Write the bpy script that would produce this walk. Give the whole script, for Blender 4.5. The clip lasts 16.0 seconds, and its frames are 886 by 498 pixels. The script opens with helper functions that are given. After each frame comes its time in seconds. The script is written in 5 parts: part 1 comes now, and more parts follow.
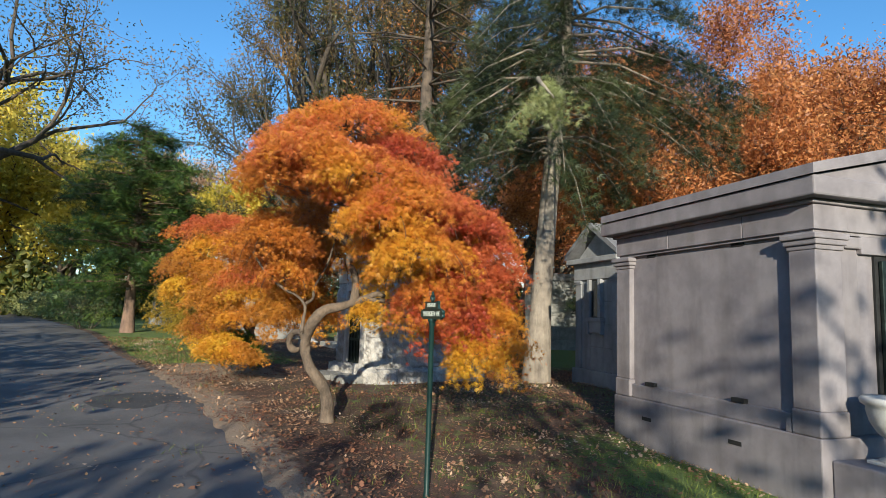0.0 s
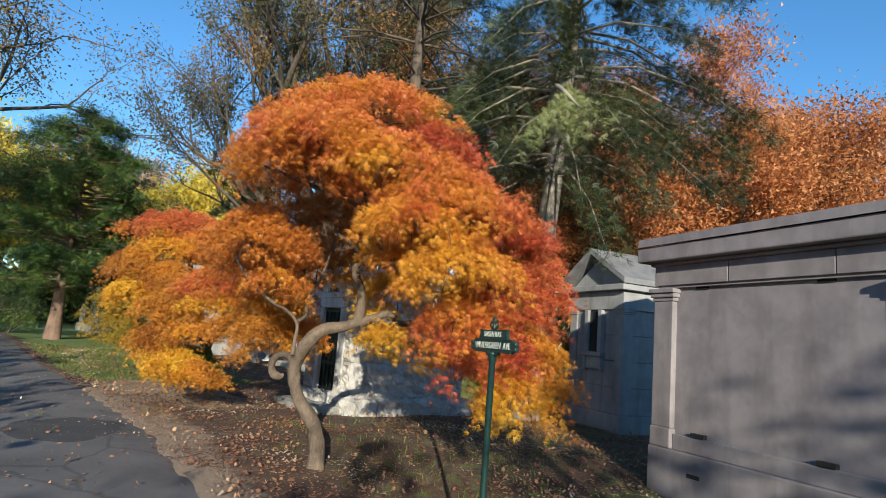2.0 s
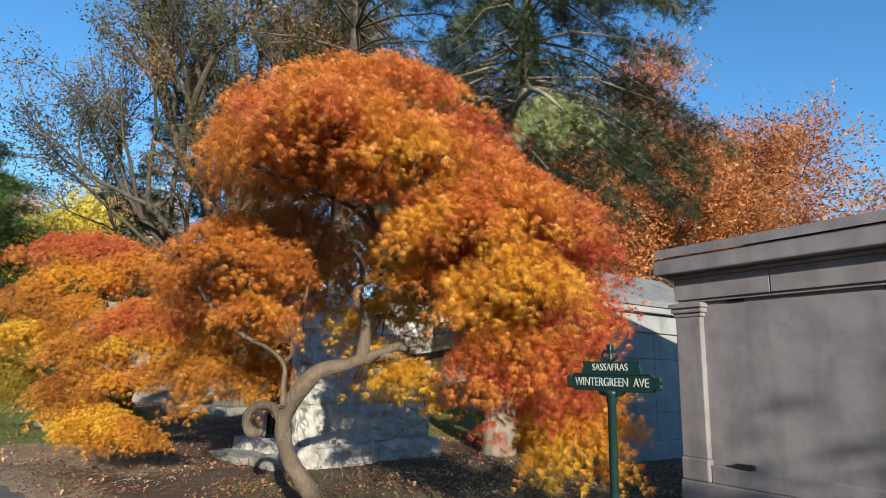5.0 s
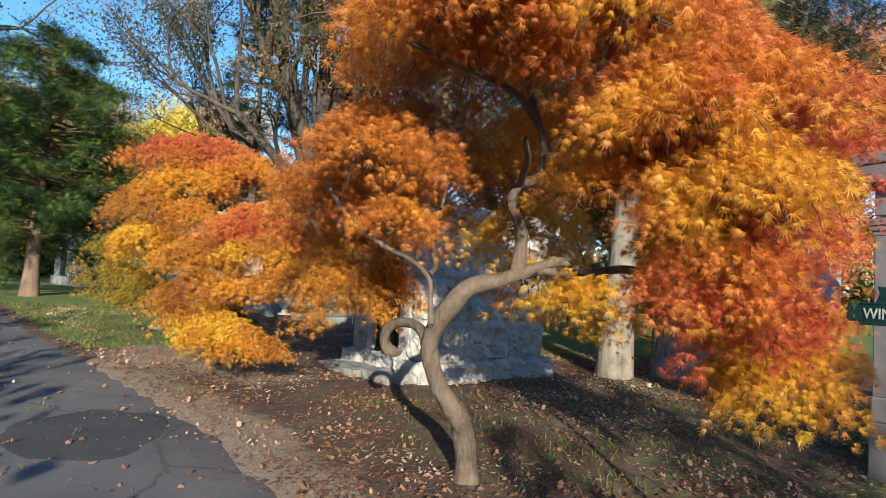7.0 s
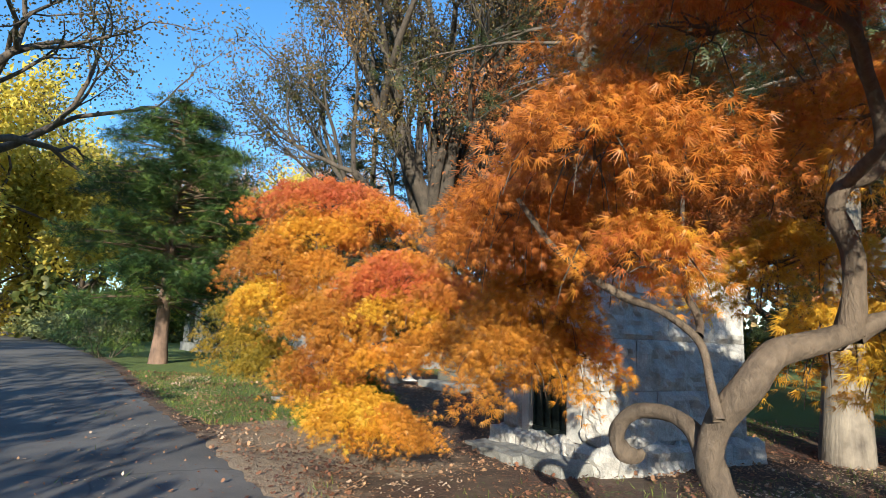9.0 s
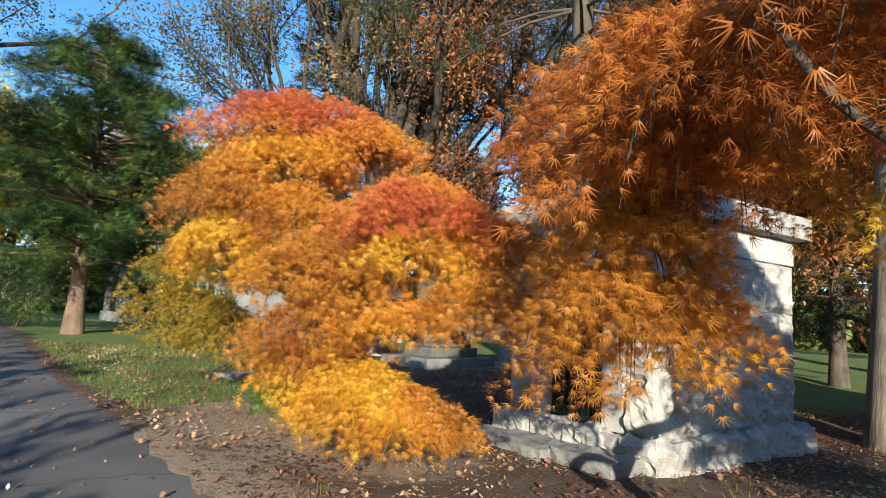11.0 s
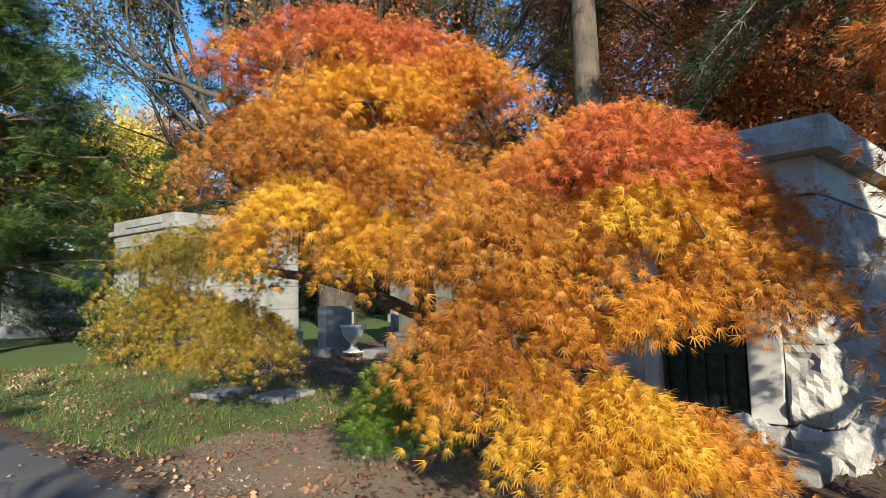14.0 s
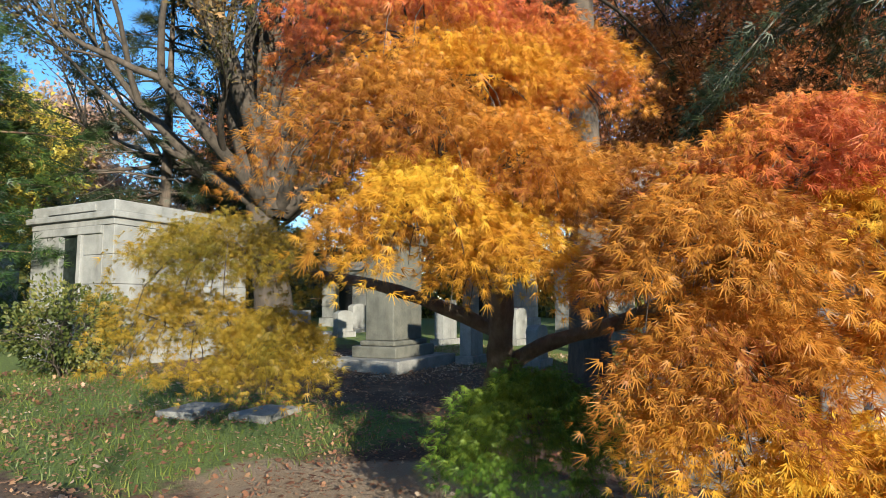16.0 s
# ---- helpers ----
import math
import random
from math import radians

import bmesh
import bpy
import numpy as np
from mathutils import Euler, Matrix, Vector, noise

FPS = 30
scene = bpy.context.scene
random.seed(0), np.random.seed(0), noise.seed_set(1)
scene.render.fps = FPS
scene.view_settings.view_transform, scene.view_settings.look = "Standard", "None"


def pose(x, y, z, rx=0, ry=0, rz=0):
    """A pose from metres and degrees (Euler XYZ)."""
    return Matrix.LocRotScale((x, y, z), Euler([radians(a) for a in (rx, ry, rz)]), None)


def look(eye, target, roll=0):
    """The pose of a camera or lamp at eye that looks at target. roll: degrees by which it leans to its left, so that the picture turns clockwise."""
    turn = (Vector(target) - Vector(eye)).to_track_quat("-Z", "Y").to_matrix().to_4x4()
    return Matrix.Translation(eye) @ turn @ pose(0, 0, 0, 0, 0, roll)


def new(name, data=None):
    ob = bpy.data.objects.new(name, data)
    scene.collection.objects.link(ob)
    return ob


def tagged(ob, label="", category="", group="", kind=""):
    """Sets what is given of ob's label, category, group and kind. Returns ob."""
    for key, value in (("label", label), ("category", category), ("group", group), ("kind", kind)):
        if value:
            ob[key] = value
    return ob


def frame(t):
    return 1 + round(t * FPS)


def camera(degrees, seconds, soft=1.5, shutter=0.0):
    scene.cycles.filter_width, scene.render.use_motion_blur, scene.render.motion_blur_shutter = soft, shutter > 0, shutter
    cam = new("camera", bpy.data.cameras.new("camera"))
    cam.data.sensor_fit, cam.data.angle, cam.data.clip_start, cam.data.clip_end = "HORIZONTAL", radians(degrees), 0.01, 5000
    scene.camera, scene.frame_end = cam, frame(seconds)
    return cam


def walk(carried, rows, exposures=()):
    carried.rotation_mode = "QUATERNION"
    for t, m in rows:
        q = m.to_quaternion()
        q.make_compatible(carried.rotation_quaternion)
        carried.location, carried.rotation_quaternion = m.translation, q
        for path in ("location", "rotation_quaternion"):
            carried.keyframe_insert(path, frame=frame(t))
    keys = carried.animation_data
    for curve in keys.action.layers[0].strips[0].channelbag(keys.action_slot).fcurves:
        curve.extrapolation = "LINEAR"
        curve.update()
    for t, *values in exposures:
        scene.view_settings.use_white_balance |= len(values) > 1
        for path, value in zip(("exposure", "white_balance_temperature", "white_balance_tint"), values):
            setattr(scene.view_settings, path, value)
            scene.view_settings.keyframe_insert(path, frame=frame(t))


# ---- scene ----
cam = camera(72.3, 16.0, soft=0.6)
PATH = [
    (0, (0.126, 0.087, 1.496), (0.747, 1.975, 1.719), 1.8),
    (0.5, (-0.02, 0.569, 1.467), (0.761, 2.396, 1.699), 2.1),
    (1, (-0.065, 0.978, 1.503), (0.735, 2.788, 1.787), 2.8),
    (1.5, (-0.1, 1.418, 1.504), (0.661, 3.245, 1.796), 4.4),
    (2, (-0.368, 1.767, 1.515), (0.417, 3.581, 1.819), 4.8),
    (2.5, (-0.445, 2.138, 1.505), (0.374, 3.937, 1.809), 2.8),
    (3, (-0.579, 2.446, 1.529), (0.322, 4.2, 1.864), 0.9),
    (3.2, (-0.652, 2.535, 1.498), (0.303, 4.264, 1.811), 1.4),
    (5.3, (-0.942, 3.604, 1.568), (0.127, 5.241, 1.989), 1.7),
    (5.5, (-0.965, 3.677, 1.584), (0.097, 5.316, 2.014), 2.2),
    (6, (-0.982, 3.941, 1.564), (-0.012, 5.651, 1.928), 2.9),
    (6.5, (-1.013, 4.31, 1.549), (-0.093, 6.071, 1.776), 2.7),
    (7, (-1.126, 4.651, 1.54), (-0.237, 6.439, 1.661), 3.3),
    (7.5, (-1.125, 5.083, 1.525), (-0.449, 6.961, 1.656), 2.4),
    (8, (-1.177, 5.529, 1.499), (-0.525, 7.408, 1.709), 1.4),
    (8.5, (-1.142, 6.014, 1.552), (-0.472, 7.886, 1.769), 1.9),
    (9, (-1.155, 6.536, 1.552), (-0.6, 8.435, 1.848), 2.2),
    (9.5, (-1.243, 6.967, 1.525), (-0.616, 8.841, 1.827), 3.7),
    (9.7, (-1.257, 7.115, 1.515), (-0.634, 8.999, 1.765), 1.2),
    (11.8, (-1.573, 9.306, 1.33), (-0.735, 11.107, 1.565), 3.1),
    (12, (-1.651, 9.456, 1.369), (-0.799, 11.25, 1.604), 1.9),
    (12.5, (-1.774, 9.804, 1.372), (-0.867, 11.571, 1.602), -0.3),
    (13, (-1.906, 10.133, 1.418), (-0.927, 11.858, 1.677), 1.2),
    (13.5, (-2.16, 10.356, 1.446), (-1.113, 12.04, 1.705), -1.0),
    (14, (-2.362, 10.694, 1.422), (-1.298, 12.379, 1.598), -1.5),
    (14.5, (-2.524, 10.99, 1.418), (-1.509, 12.706, 1.584), -2.7),
    (15, (-2.718, 11.277, 1.459), (-1.681, 12.982, 1.586), -2.9),
    (15.5, (-2.855, 11.635, 1.435), (-1.685, 13.254, 1.522), -0.7),
    (15.9, (-2.957, 11.923, 1.482), (-1.708, 13.477, 1.634), 0.0),
    (16, (-2.983, 11.988, 1.488), (-1.685, 13.498, 1.676), -0.1),
]
walk(cam, [(t, look(eye, target, roll)) for t, eye, target, roll in PATH], [(0, 0.62, 6000, 5), (3, 0.66, 6000, 5), (5.3, 0.68, 6000, 5), (7.5, 0.90, 6000, 5), (9.5, 0.94, 6000, 5), (12, 0.86, 6000, 5), (14.5, 0.84, 6000, 5), (16, 0.94, 6000, 5)])

# world and sun: a low autumn sun behind the walker
SUN_ELEV, SUN_AZ = 14.5, 199.0        # azimuth clockwise from +y
world = bpy.data.worlds.new("sky")
scene.world = world
world.use_nodes = True
wn = world.node_tree.nodes
sky = wn.new("ShaderNodeTexSky")
sky.sky_type = "NISHITA"
sky.sun_disc = False
sky.sun_elevation = radians(SUN_ELEV)
sky.sun_rotation = radians(SUN_AZ)
sky.air_density, sky.dust_density, sky.ozone_density = 1.0, 0.1, 3.0
wn["Background"].inputs["Strength"].default_value = 0.14
vivid = wn.new("ShaderNodeHueSaturation")
vivid.inputs["Saturation"].default_value = 1.15
world.node_tree.links.new(sky.outputs[0], vivid.inputs["Color"])
world.node_tree.links.new(vivid.outputs[0], wn["Background"].inputs["Color"])
sun_data = bpy.data.lights.new("sun", "SUN")
sun_data.energy, sun_data.angle, sun_data.color = 5.0, radians(0.5), (1.0, 0.87, 0.67)
sun = new("sun", sun_data)
to_sun = Vector((math.sin(radians(SUN_AZ)), math.cos(radians(SUN_AZ)), math.tan(radians(SUN_ELEV))))
sun.matrix_world = look(to_sun * 60, (0, 0, 0))


# ---- materials ----
def mat_base(name, rough=0.8):
    m = bpy.data.materials.new(name)
    m.use_nodes = True
    nt = m.node_tree
    b = nt.nodes["Principled BSDF"]
    b.inputs["Roughness"].default_value = rough
    return m, nt, b


def ramp(nt, fac, stops):
    r = nt.nodes.new("ShaderNodeValToRGB")
    e = r.color_ramp.elements
    while len(e) < len(stops):
        e.new(0.5)
    for k, (p, c) in enumerate(stops):
        e[k].position, e[k].color = p, (*c, 1)
    nt.links.new(fac, r.inputs["Fac"])
    return r.outputs["Color"]


def noise_tex(nt, scale, detail=6, rough=0.6, stretch=(1, 1, 1), dist=0.0):
    co = nt.nodes.new("ShaderNodeTexCoord")
    mp = nt.nodes.new("ShaderNodeMapping")
    mp.inputs["Scale"].default_value = stretch
    nt.links.new(co.outputs["Object"], mp.inputs["Vector"])
    n = nt.nodes.new("ShaderNodeTexNoise")
    n.inputs["Scale"].default_value, n.inputs["Detail"].default_value, n.inputs["Roughness"].default_value = scale, detail, rough
    n.inputs["Distortion"].default_value = dist
    nt.links.new(mp.outputs[0], n.inputs["Vector"])
    return n.outputs["Fac"]


def mix(nt, fac, a, b, mode="MIX"):
    m = nt.nodes.new("ShaderNodeMix")
    m.data_type, m.blend_type = "RGBA", mode
    if hasattr(fac, "node"):
        nt.links.new(fac, m.inputs["Factor"])
    else:
        m.inputs["Factor"].default_value = fac
    for v, k in ((a, 6), (b, 7)):
        if hasattr(v, "node"):
            nt.links.new(v, m.inputs[k])
        else:
            m.inputs[k].default_value = (*v, 1)
    return m.outputs[2]


def bump(nt, b, height, strength, distance=0.02):
    n = nt.nodes.new("ShaderNodeBump")
    n.inputs["Strength"].default_value, n.inputs["Distance"].default_value = strength, distance
    nt.links.new(height, n.inputs["Height"])
    nt.links.new(n.outputs[0], b.inputs["Normal"])


def leaf_mat(name, stops, patch=1.2, translucent=0.42, rough=0.48):
    """Leaves: each leaf its own hue out of the ramp, drifting with a slow noise through the crown."""
    m, nt, b = mat_base(name, rough)
    g = nt.nodes.new("ShaderNodeNewGeometry")
    slow = noise_tex(nt, patch, 2, 0.5)
    mth = nt.nodes.new("ShaderNodeMath")
    mth.operation = "MULTIPLY_ADD"
    nt.links.new(g.outputs["Random Per Island"], mth.inputs[0])
    mth.inputs[1].default_value = 0.42
    sc = nt.nodes.new("ShaderNodeMath")
    sc.operation = "MULTIPLY_ADD"
    nt.links.new(slow, sc.inputs[0])
    sc.inputs[1].default_value, sc.inputs[2].default_value = 1.9, -0.66
    nt.links.new(sc.outputs[0], mth.inputs[2])
    col = ramp(nt, mth.outputs[0], stops)
    nt.links.new(col, b.inputs["Base Color"])
    b.inputs["Specular IOR Level"].default_value = 0.45
    tr = nt.nodes.new("ShaderNodeBsdfTranslucent")
    nt.links.new(col, tr.inputs["Color"])
    ms = nt.nodes.new("ShaderNodeMixShader")
    ms.inputs[0].default_value = translucent
    nt.links.new(b.outputs[0], ms.inputs[1])
    nt.links.new(tr.outputs[0], ms.inputs[2])
    nt.links.new(ms.outputs[0], nt.nodes["Material Output"].inputs["Surface"])
    return m


def stone_mat(name, light, dark, scale=3.0, strength=0.25, grain=120.0, rough=0.85, streak=True):
    m, nt, b = mat_base(name, rough)
    big = ramp(nt, noise_tex(nt, scale, 8, 0.65), [(0.3, dark), (0.62, light)])
    fine = ramp(nt, noise_tex(nt, grain, 3, 0.7), [(0.35, (0.72, 0.72, 0.72)), (0.65, (1.12, 1.12, 1.12))])
    col = mix(nt, 1.0, big, fine, "MULTIPLY")
    if streak:
        st = ramp(nt, noise_tex(nt, 2.2, 5, 0.6, (1.6, 1.6, 0.18)), [(0.48, (1, 1, 1)), (0.75, (0.62, 0.6, 0.58))])
        col = mix(nt, 0.7, col, st, "MULTIPLY")
    nt.links.new(col, b.inputs["Base Color"])
    bump(nt, b, noise_tex(nt, grain * 0.6, 4, 0.7), strength, 0.004)
    return m


def bark_mat(name, light, dark, scale=9.0, strength=0.8, stretch=(1, 1, 0.16)):
    m, nt, b = mat_base(name, 0.9)
    f = noise_tex(nt, scale, 8, 0.7, stretch, 0.4)
    blotch = noise_tex(nt, 3.0, 4, 0.6)
    col = mix(nt, 0.55, ramp(nt, f, [(0.35, dark), (0.65, light)]), ramp(nt, blotch, [(0.35, dark), (0.65, light)]))
    nt.links.new(col, b.inputs["Base Color"])
    bump(nt, b, f, strength, 0.03)
    return m


GRANITE = stone_mat("grey_granite", (0.285, 0.258, 0.268), (0.18, 0.16, 0.172), 2.0, 0.2, 220)
GRANITE_B = stone_mat("blue_grey_granite", (0.34, 0.34, 0.345), (0.22, 0.22, 0.23), 2.0, 0.2, 200)
ROCK = stone_mat("rock_faced_granite", (0.52, 0.495, 0.465), (0.30, 0.285, 0.27), 5.0, 0.7, 60)
SMOOTH_C = stone_mat("dressed_pale_granite", (0.60, 0.58, 0.55), (0.44, 0.425, 0.40), 2.5, 0.2, 160)
MARBLE_D = stone_mat("weathered_pale_stone", (0.36, 0.355, 0.335), (0.20, 0.20, 0.19), 1.6, 0.3, 90)
SLATE = stone_mat("slate_roof_slab", (0.24, 0.24, 0.25), (0.14, 0.14, 0.15), 3.0, 0.3, 90)
MONU = stone_mat("lichened_brown_stone", (0.17, 0.165, 0.135), (0.08, 0.082, 0.07), 2.5, 0.4, 80)
FLAG = stone_mat("flagstone", (0.30, 0.29, 0.27), (0.17, 0.17, 0.16), 4.0, 0.5, 60, streak=False)
BARK_M = bark_mat("maple_bark", (0.215, 0.16, 0.115), (0.055, 0.04, 0.03), 26.0, 1.0, (1, 1, 0.4))
BARK_D = bark_mat("dark_bark", (0.16, 0.12, 0.09), (0.045, 0.036, 0.03), 10.0, 1.0)
BARK_G = bark_mat("grey_brown_bark", (0.34, 0.29, 0.23), (0.13, 0.105, 0.085), 8.0, 1.0)
BARK_V = bark_mat("brown_oak_bark", (0.115, 0.09, 0.07), (0.032, 0.026, 0.021), 8.0, 1.0)
BARK_Y = bark_mat("reddish_bark", (0.27, 0.17, 0.12), (0.10, 0.065, 0.05), 12.0, 0.8)

# near-black for solid blocks: the shade inside slots and openings as colour
m_, nt_, b_ = mat_base("slot_shade_black", 0.95)
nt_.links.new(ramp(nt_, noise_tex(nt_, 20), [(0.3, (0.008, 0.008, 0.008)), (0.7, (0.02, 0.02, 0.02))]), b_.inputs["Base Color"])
SLOT_SHADE = m_
m_, nt_, b_ = mat_base("green_painted_iron", 0.42)
nt_.links.new(ramp(nt_, noise_tex(nt_, 30, 6), [(0.3, (0.006, 0.022, 0.020)), (0.7, (0.012, 0.040, 0.035))]), b_.inputs["Base Color"])
bump(nt_, b_, noise_tex(nt_, 150), 0.2, 0.002)
IRON_G = m_
m_, nt_, b_ = mat_base("cream_lettering", 0.6)
nt_.links.new(ramp(nt_, noise_tex(nt_, 60), [(0.3, (0.38, 0.42, 0.38)), (0.7, (0.52, 0.56, 0.50))]), b_.inputs["Base Color"])
LETTER = m_
m_, nt_, b_ = mat_base("carved_shadow_letter", 0.9)
nt_.links.new(ramp(nt_, noise_tex(nt_, 40), [(0.3, (0.10, 0.10, 0.10)), (0.7, (0.16, 0.16, 0.16))]), b_.inputs["Base Color"])
CARVED = m_
m_, nt_, b_ = mat_base("aged_bronze_door", 0.45)
b_.inputs["Metallic"].default_value = 0.7
nt_.links.new(ramp(nt_, noise_tex(nt_, 12), [(0.3, (0.018, 0.024, 0.022)), (0.7, (0.05, 0.07, 0.06))]), b_.inputs["Base Color"])
BRONZE = m_
m_, nt_, b_ = mat_base("dark_window_glass", 0.08)
b_.inputs["Base Color"].default_value = (0.02, 0.025, 0.03, 1)
GLASS_D = m_

# asphalt: worn grey with coarse grain, patches and fine cracks
m_, nt_, b_ = mat_base("worn_asphalt", 0.9)
big_ = ramp(nt_, noise_tex(nt_, 0.5, 8, 0.6), [(0.35, (0.105, 0.100, 0.100)), (0.65, (0.185, 0.174, 0.168))])
gr_ = ramp(nt_, noise_tex(nt_, 140, 3, 0.8), [(0.3, (0.6, 0.6, 0.6)), (0.7, (1.35, 1.33, 1.3))])
col_ = mix(nt_, 1.0, big_, gr_, "MULTIPLY")
vor_ = nt_.nodes.new("ShaderNodeTexVoronoi")
vor_.feature, vor_.inputs["Scale"].default_value = "DISTANCE_TO_EDGE", 0.55
co_ = nt_.nodes.new("ShaderNodeTexCoord")
wob_ = nt_.nodes.new("ShaderNodeTexNoise")
wob_.inputs["Scale"].default_value, wob_.inputs["Detail"].default_value = 1.5, 6
nt_.links.new(co_.outputs["Object"], wob_.inputs["Vector"])
nt_.links.new(mix(nt_, 0.25, co_.outputs["Object"], wob_.outputs["Color"]), vor_.inputs["Vector"])
crack_ = ramp(nt_, vor_.outputs["Distance"], [(0.0, (0.45, 0.45, 0.45)), (0.012, (1, 1, 1))])
nt_.links.new(mix(nt_, 0.7, col_, crack_, "MULTIPLY"), b_.inputs["Base Color"])
bump(nt_, b_, noise_tex(nt_, 90, 4, 0.8), 0.5, 0.006)
ASPHALT = m_
m_, nt_, b_ = mat_base("dark_asphalt_patch", 0.9)
nt_.links.new(mix(nt_, 1.0, ramp(nt_, noise_tex(nt_, 2, 6), [(0.3, (0.045, 0.045, 0.048)), (0.7, (0.075, 0.073, 0.073))]),
                  ramp(nt_, noise_tex(nt_, 120, 3, 0.8), [(0.3, (0.6, 0.6, 0.6)), (0.7, (1.4, 1.4, 1.4))]), "MULTIPLY"), b_.inputs["Base Color"])
bump(nt_, b_, noise_tex(nt_, 70, 4, 0.8), 0.6, 0.008)
PATCH = m_

# soil with leaf litter and worn grass
m_, nt_, b_ = mat_base("soil_grass_litter", 0.95)
soil_ = ramp(nt_, noise_tex(nt_, 3.0, 10, 0.7), [(0.3, (0.055, 0.036, 0.025)), (0.5, (0.115, 0.075, 0.05)), (0.7, (0.20, 0.135, 0.09))])
grass_ = ramp(nt_, noise_tex(nt_, 25.0, 6, 0.7), [(0.3, (0.07, 0.11, 0.022)), (0.7, (0.19, 0.26, 0.06))])
litter_ = ramp(nt_, noise_tex(nt_, 38.0, 5, 0.8), [(0.42, (0.045, 0.026, 0.020)), (0.55, (0.125, 0.064, 0.042)), (0.68, (0.25, 0.145, 0.10))])
att_ = nt_.nodes.new("ShaderNodeAttribute")
att_.attribute_name = "turf"
fac_ = nt_.nodes.new("ShaderNodeMath")
fac_.operation = "MULTIPLY_ADD"
nt_.links.new(noise_tex(nt_, 5.0, 8, 0.7), fac_.inputs[0])
fac_.inputs[1].default_value = 1.6
sub_ = nt_.nodes.new("ShaderNodeMath")
sub_.operation = "SUBTRACT"
nt_.links.new(att_.outputs["Fac"], sub_.inputs[0])
sub_.inputs[1].default_value = 0.8
nt_.links.new(sub_.outputs[0], fac_.inputs[2])
edge_ = ramp(nt_, fac_.outputs[0], [(0.35, (0, 0, 0)), (0.65, (1, 1, 1))])
dirt_ = mix(nt_, ramp(nt_, noise_tex(nt_, 1.1, 6, 0.6), [(0.4, (0, 0, 0)), (0.58, (0.9, 0.9, 0.9))]), soil_, litter_)
grit_ = ramp(nt_, noise_tex(nt_, 60.0, 6, 0.75), [(0.3, (0.24, 0.175, 0.12)), (0.7, (0.43, 0.325, 0.23))])
at2_ = nt_.nodes.new("ShaderNodeAttribute")
at2_.attribute_name = "track"
f2_ = nt_.nodes.new("ShaderNodeMath")
f2_.operation = "MULTIPLY_ADD"
nt_.links.new(noise_tex(nt_, 3.0, 8, 0.7), f2_.inputs[0])
f2_.inputs[1].default_value = 1.4
s2_ = nt_.nodes.new("ShaderNodeMath")
s2_.operation = "SUBTRACT"
nt_.links.new(at2_.outputs["Fac"], s2_.inputs[0])
s2_.inputs[1].default_value = 0.7
nt_.links.new(s2_.outputs[0], f2_.inputs[2])
worn_ = ramp(nt_, f2_.outputs[0], [(0.2, (0, 0, 0)), (0.55, (1, 1, 1))])
nt_.links.new(mix(nt_, worn_, mix(nt_, edge_, dirt_, grass_), grit_), b_.inputs["Base Color"])
bump(nt_, b_, noise_tex(nt_, 30, 8, 0.75), 0.9, 0.03)
GROUND = m_

RED = (0.52, 0.115, 0.045)
CORAL = (0.62, 0.175, 0.055)
ORANGE = (0.67, 0.285, 0.040)
AMBER = (0.50, 0.230, 0.032)
GOLD = (0.72, 0.385, 0.032)
RUST = (0.32, 0.095, 0.030)
L_CORAL = leaf_mat("coral_orange_leaves", [(0.05, RED), (0.35, CORAL), (0.7, ORANGE), (1.0, GOLD)], 1.3)
L_RED = leaf_mat("red_leaves", [(0.1, (0.36, 0.04, 0.03)), (0.5, RED), (0.9, CORAL)], 1.3)
L_ORANGE = leaf_mat("orange_leaves", [(0.05, CORAL), (0.45, ORANGE), (0.9, GOLD)], 1.3)
L_AMBER = leaf_mat("amber_leaves", [(0.05, RUST), (0.4, AMBER), (0.75, ORANGE), (1.0, GOLD)], 1.2)
L_RUSSET = leaf_mat("russet_orange_leaves", [(0.05, RUST), (0.4, (0.45, 0.150, 0.028)), (0.75, (0.60, 0.215, 0.034)), (1.0, ORANGE)], 1.2)
L_GOLD = leaf_mat("golden_leaves", [(0.1, AMBER), (0.5, GOLD), (0.95, (0.80, 0.56, 0.06))], 1.5)
L_OLIVE = leaf_mat("olive_gold_leaves", [(0.1, (0.16, 0.14, 0.02)), (0.5, (0.36, 0.25, 0.03)), (0.9, (0.47, 0.28, 0.03))], 1.2)
L_GREEN = leaf_mat("green_lace_leaves", [(0.1, (0.045, 0.10, 0.015)), (0.5, (0.10, 0.19, 0.025)), (0.9, (0.24, 0.33, 0.04))], 1.5)
L_YEW = leaf_mat("dark_evergreen_sprays", [(0.1, (0.013, 0.034, 0.013)), (0.5, (0.038, 0.076, 0.020)), (0.9, (0.17, 0.25, 0.045))], 0.9, 0.2)
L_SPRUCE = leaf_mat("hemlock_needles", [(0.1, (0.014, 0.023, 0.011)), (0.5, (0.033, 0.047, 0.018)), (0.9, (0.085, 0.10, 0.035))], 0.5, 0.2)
# lit copy of the hemlock needles: sunlight painted in as pale green
L_SUNLIT = leaf_mat("sunlit_hemlock_needles", [(0.1, (0.12, 0.14, 0.05)), (0.5, (0.22, 0.25, 0.09)), (0.9, (0.36, 0.36, 0.15))], 2.0, 0.2)
L_OAK = leaf_mat("sparse_tan_green_leaves", [(0.1, (0.05, 0.055, 0.022)), (0.45, (0.10, 0.09, 0.03)), (0.75, (0.22, 0.13, 0.045)), (1.0, (0.38, 0.20, 0.06))], 0.3, 0.25)
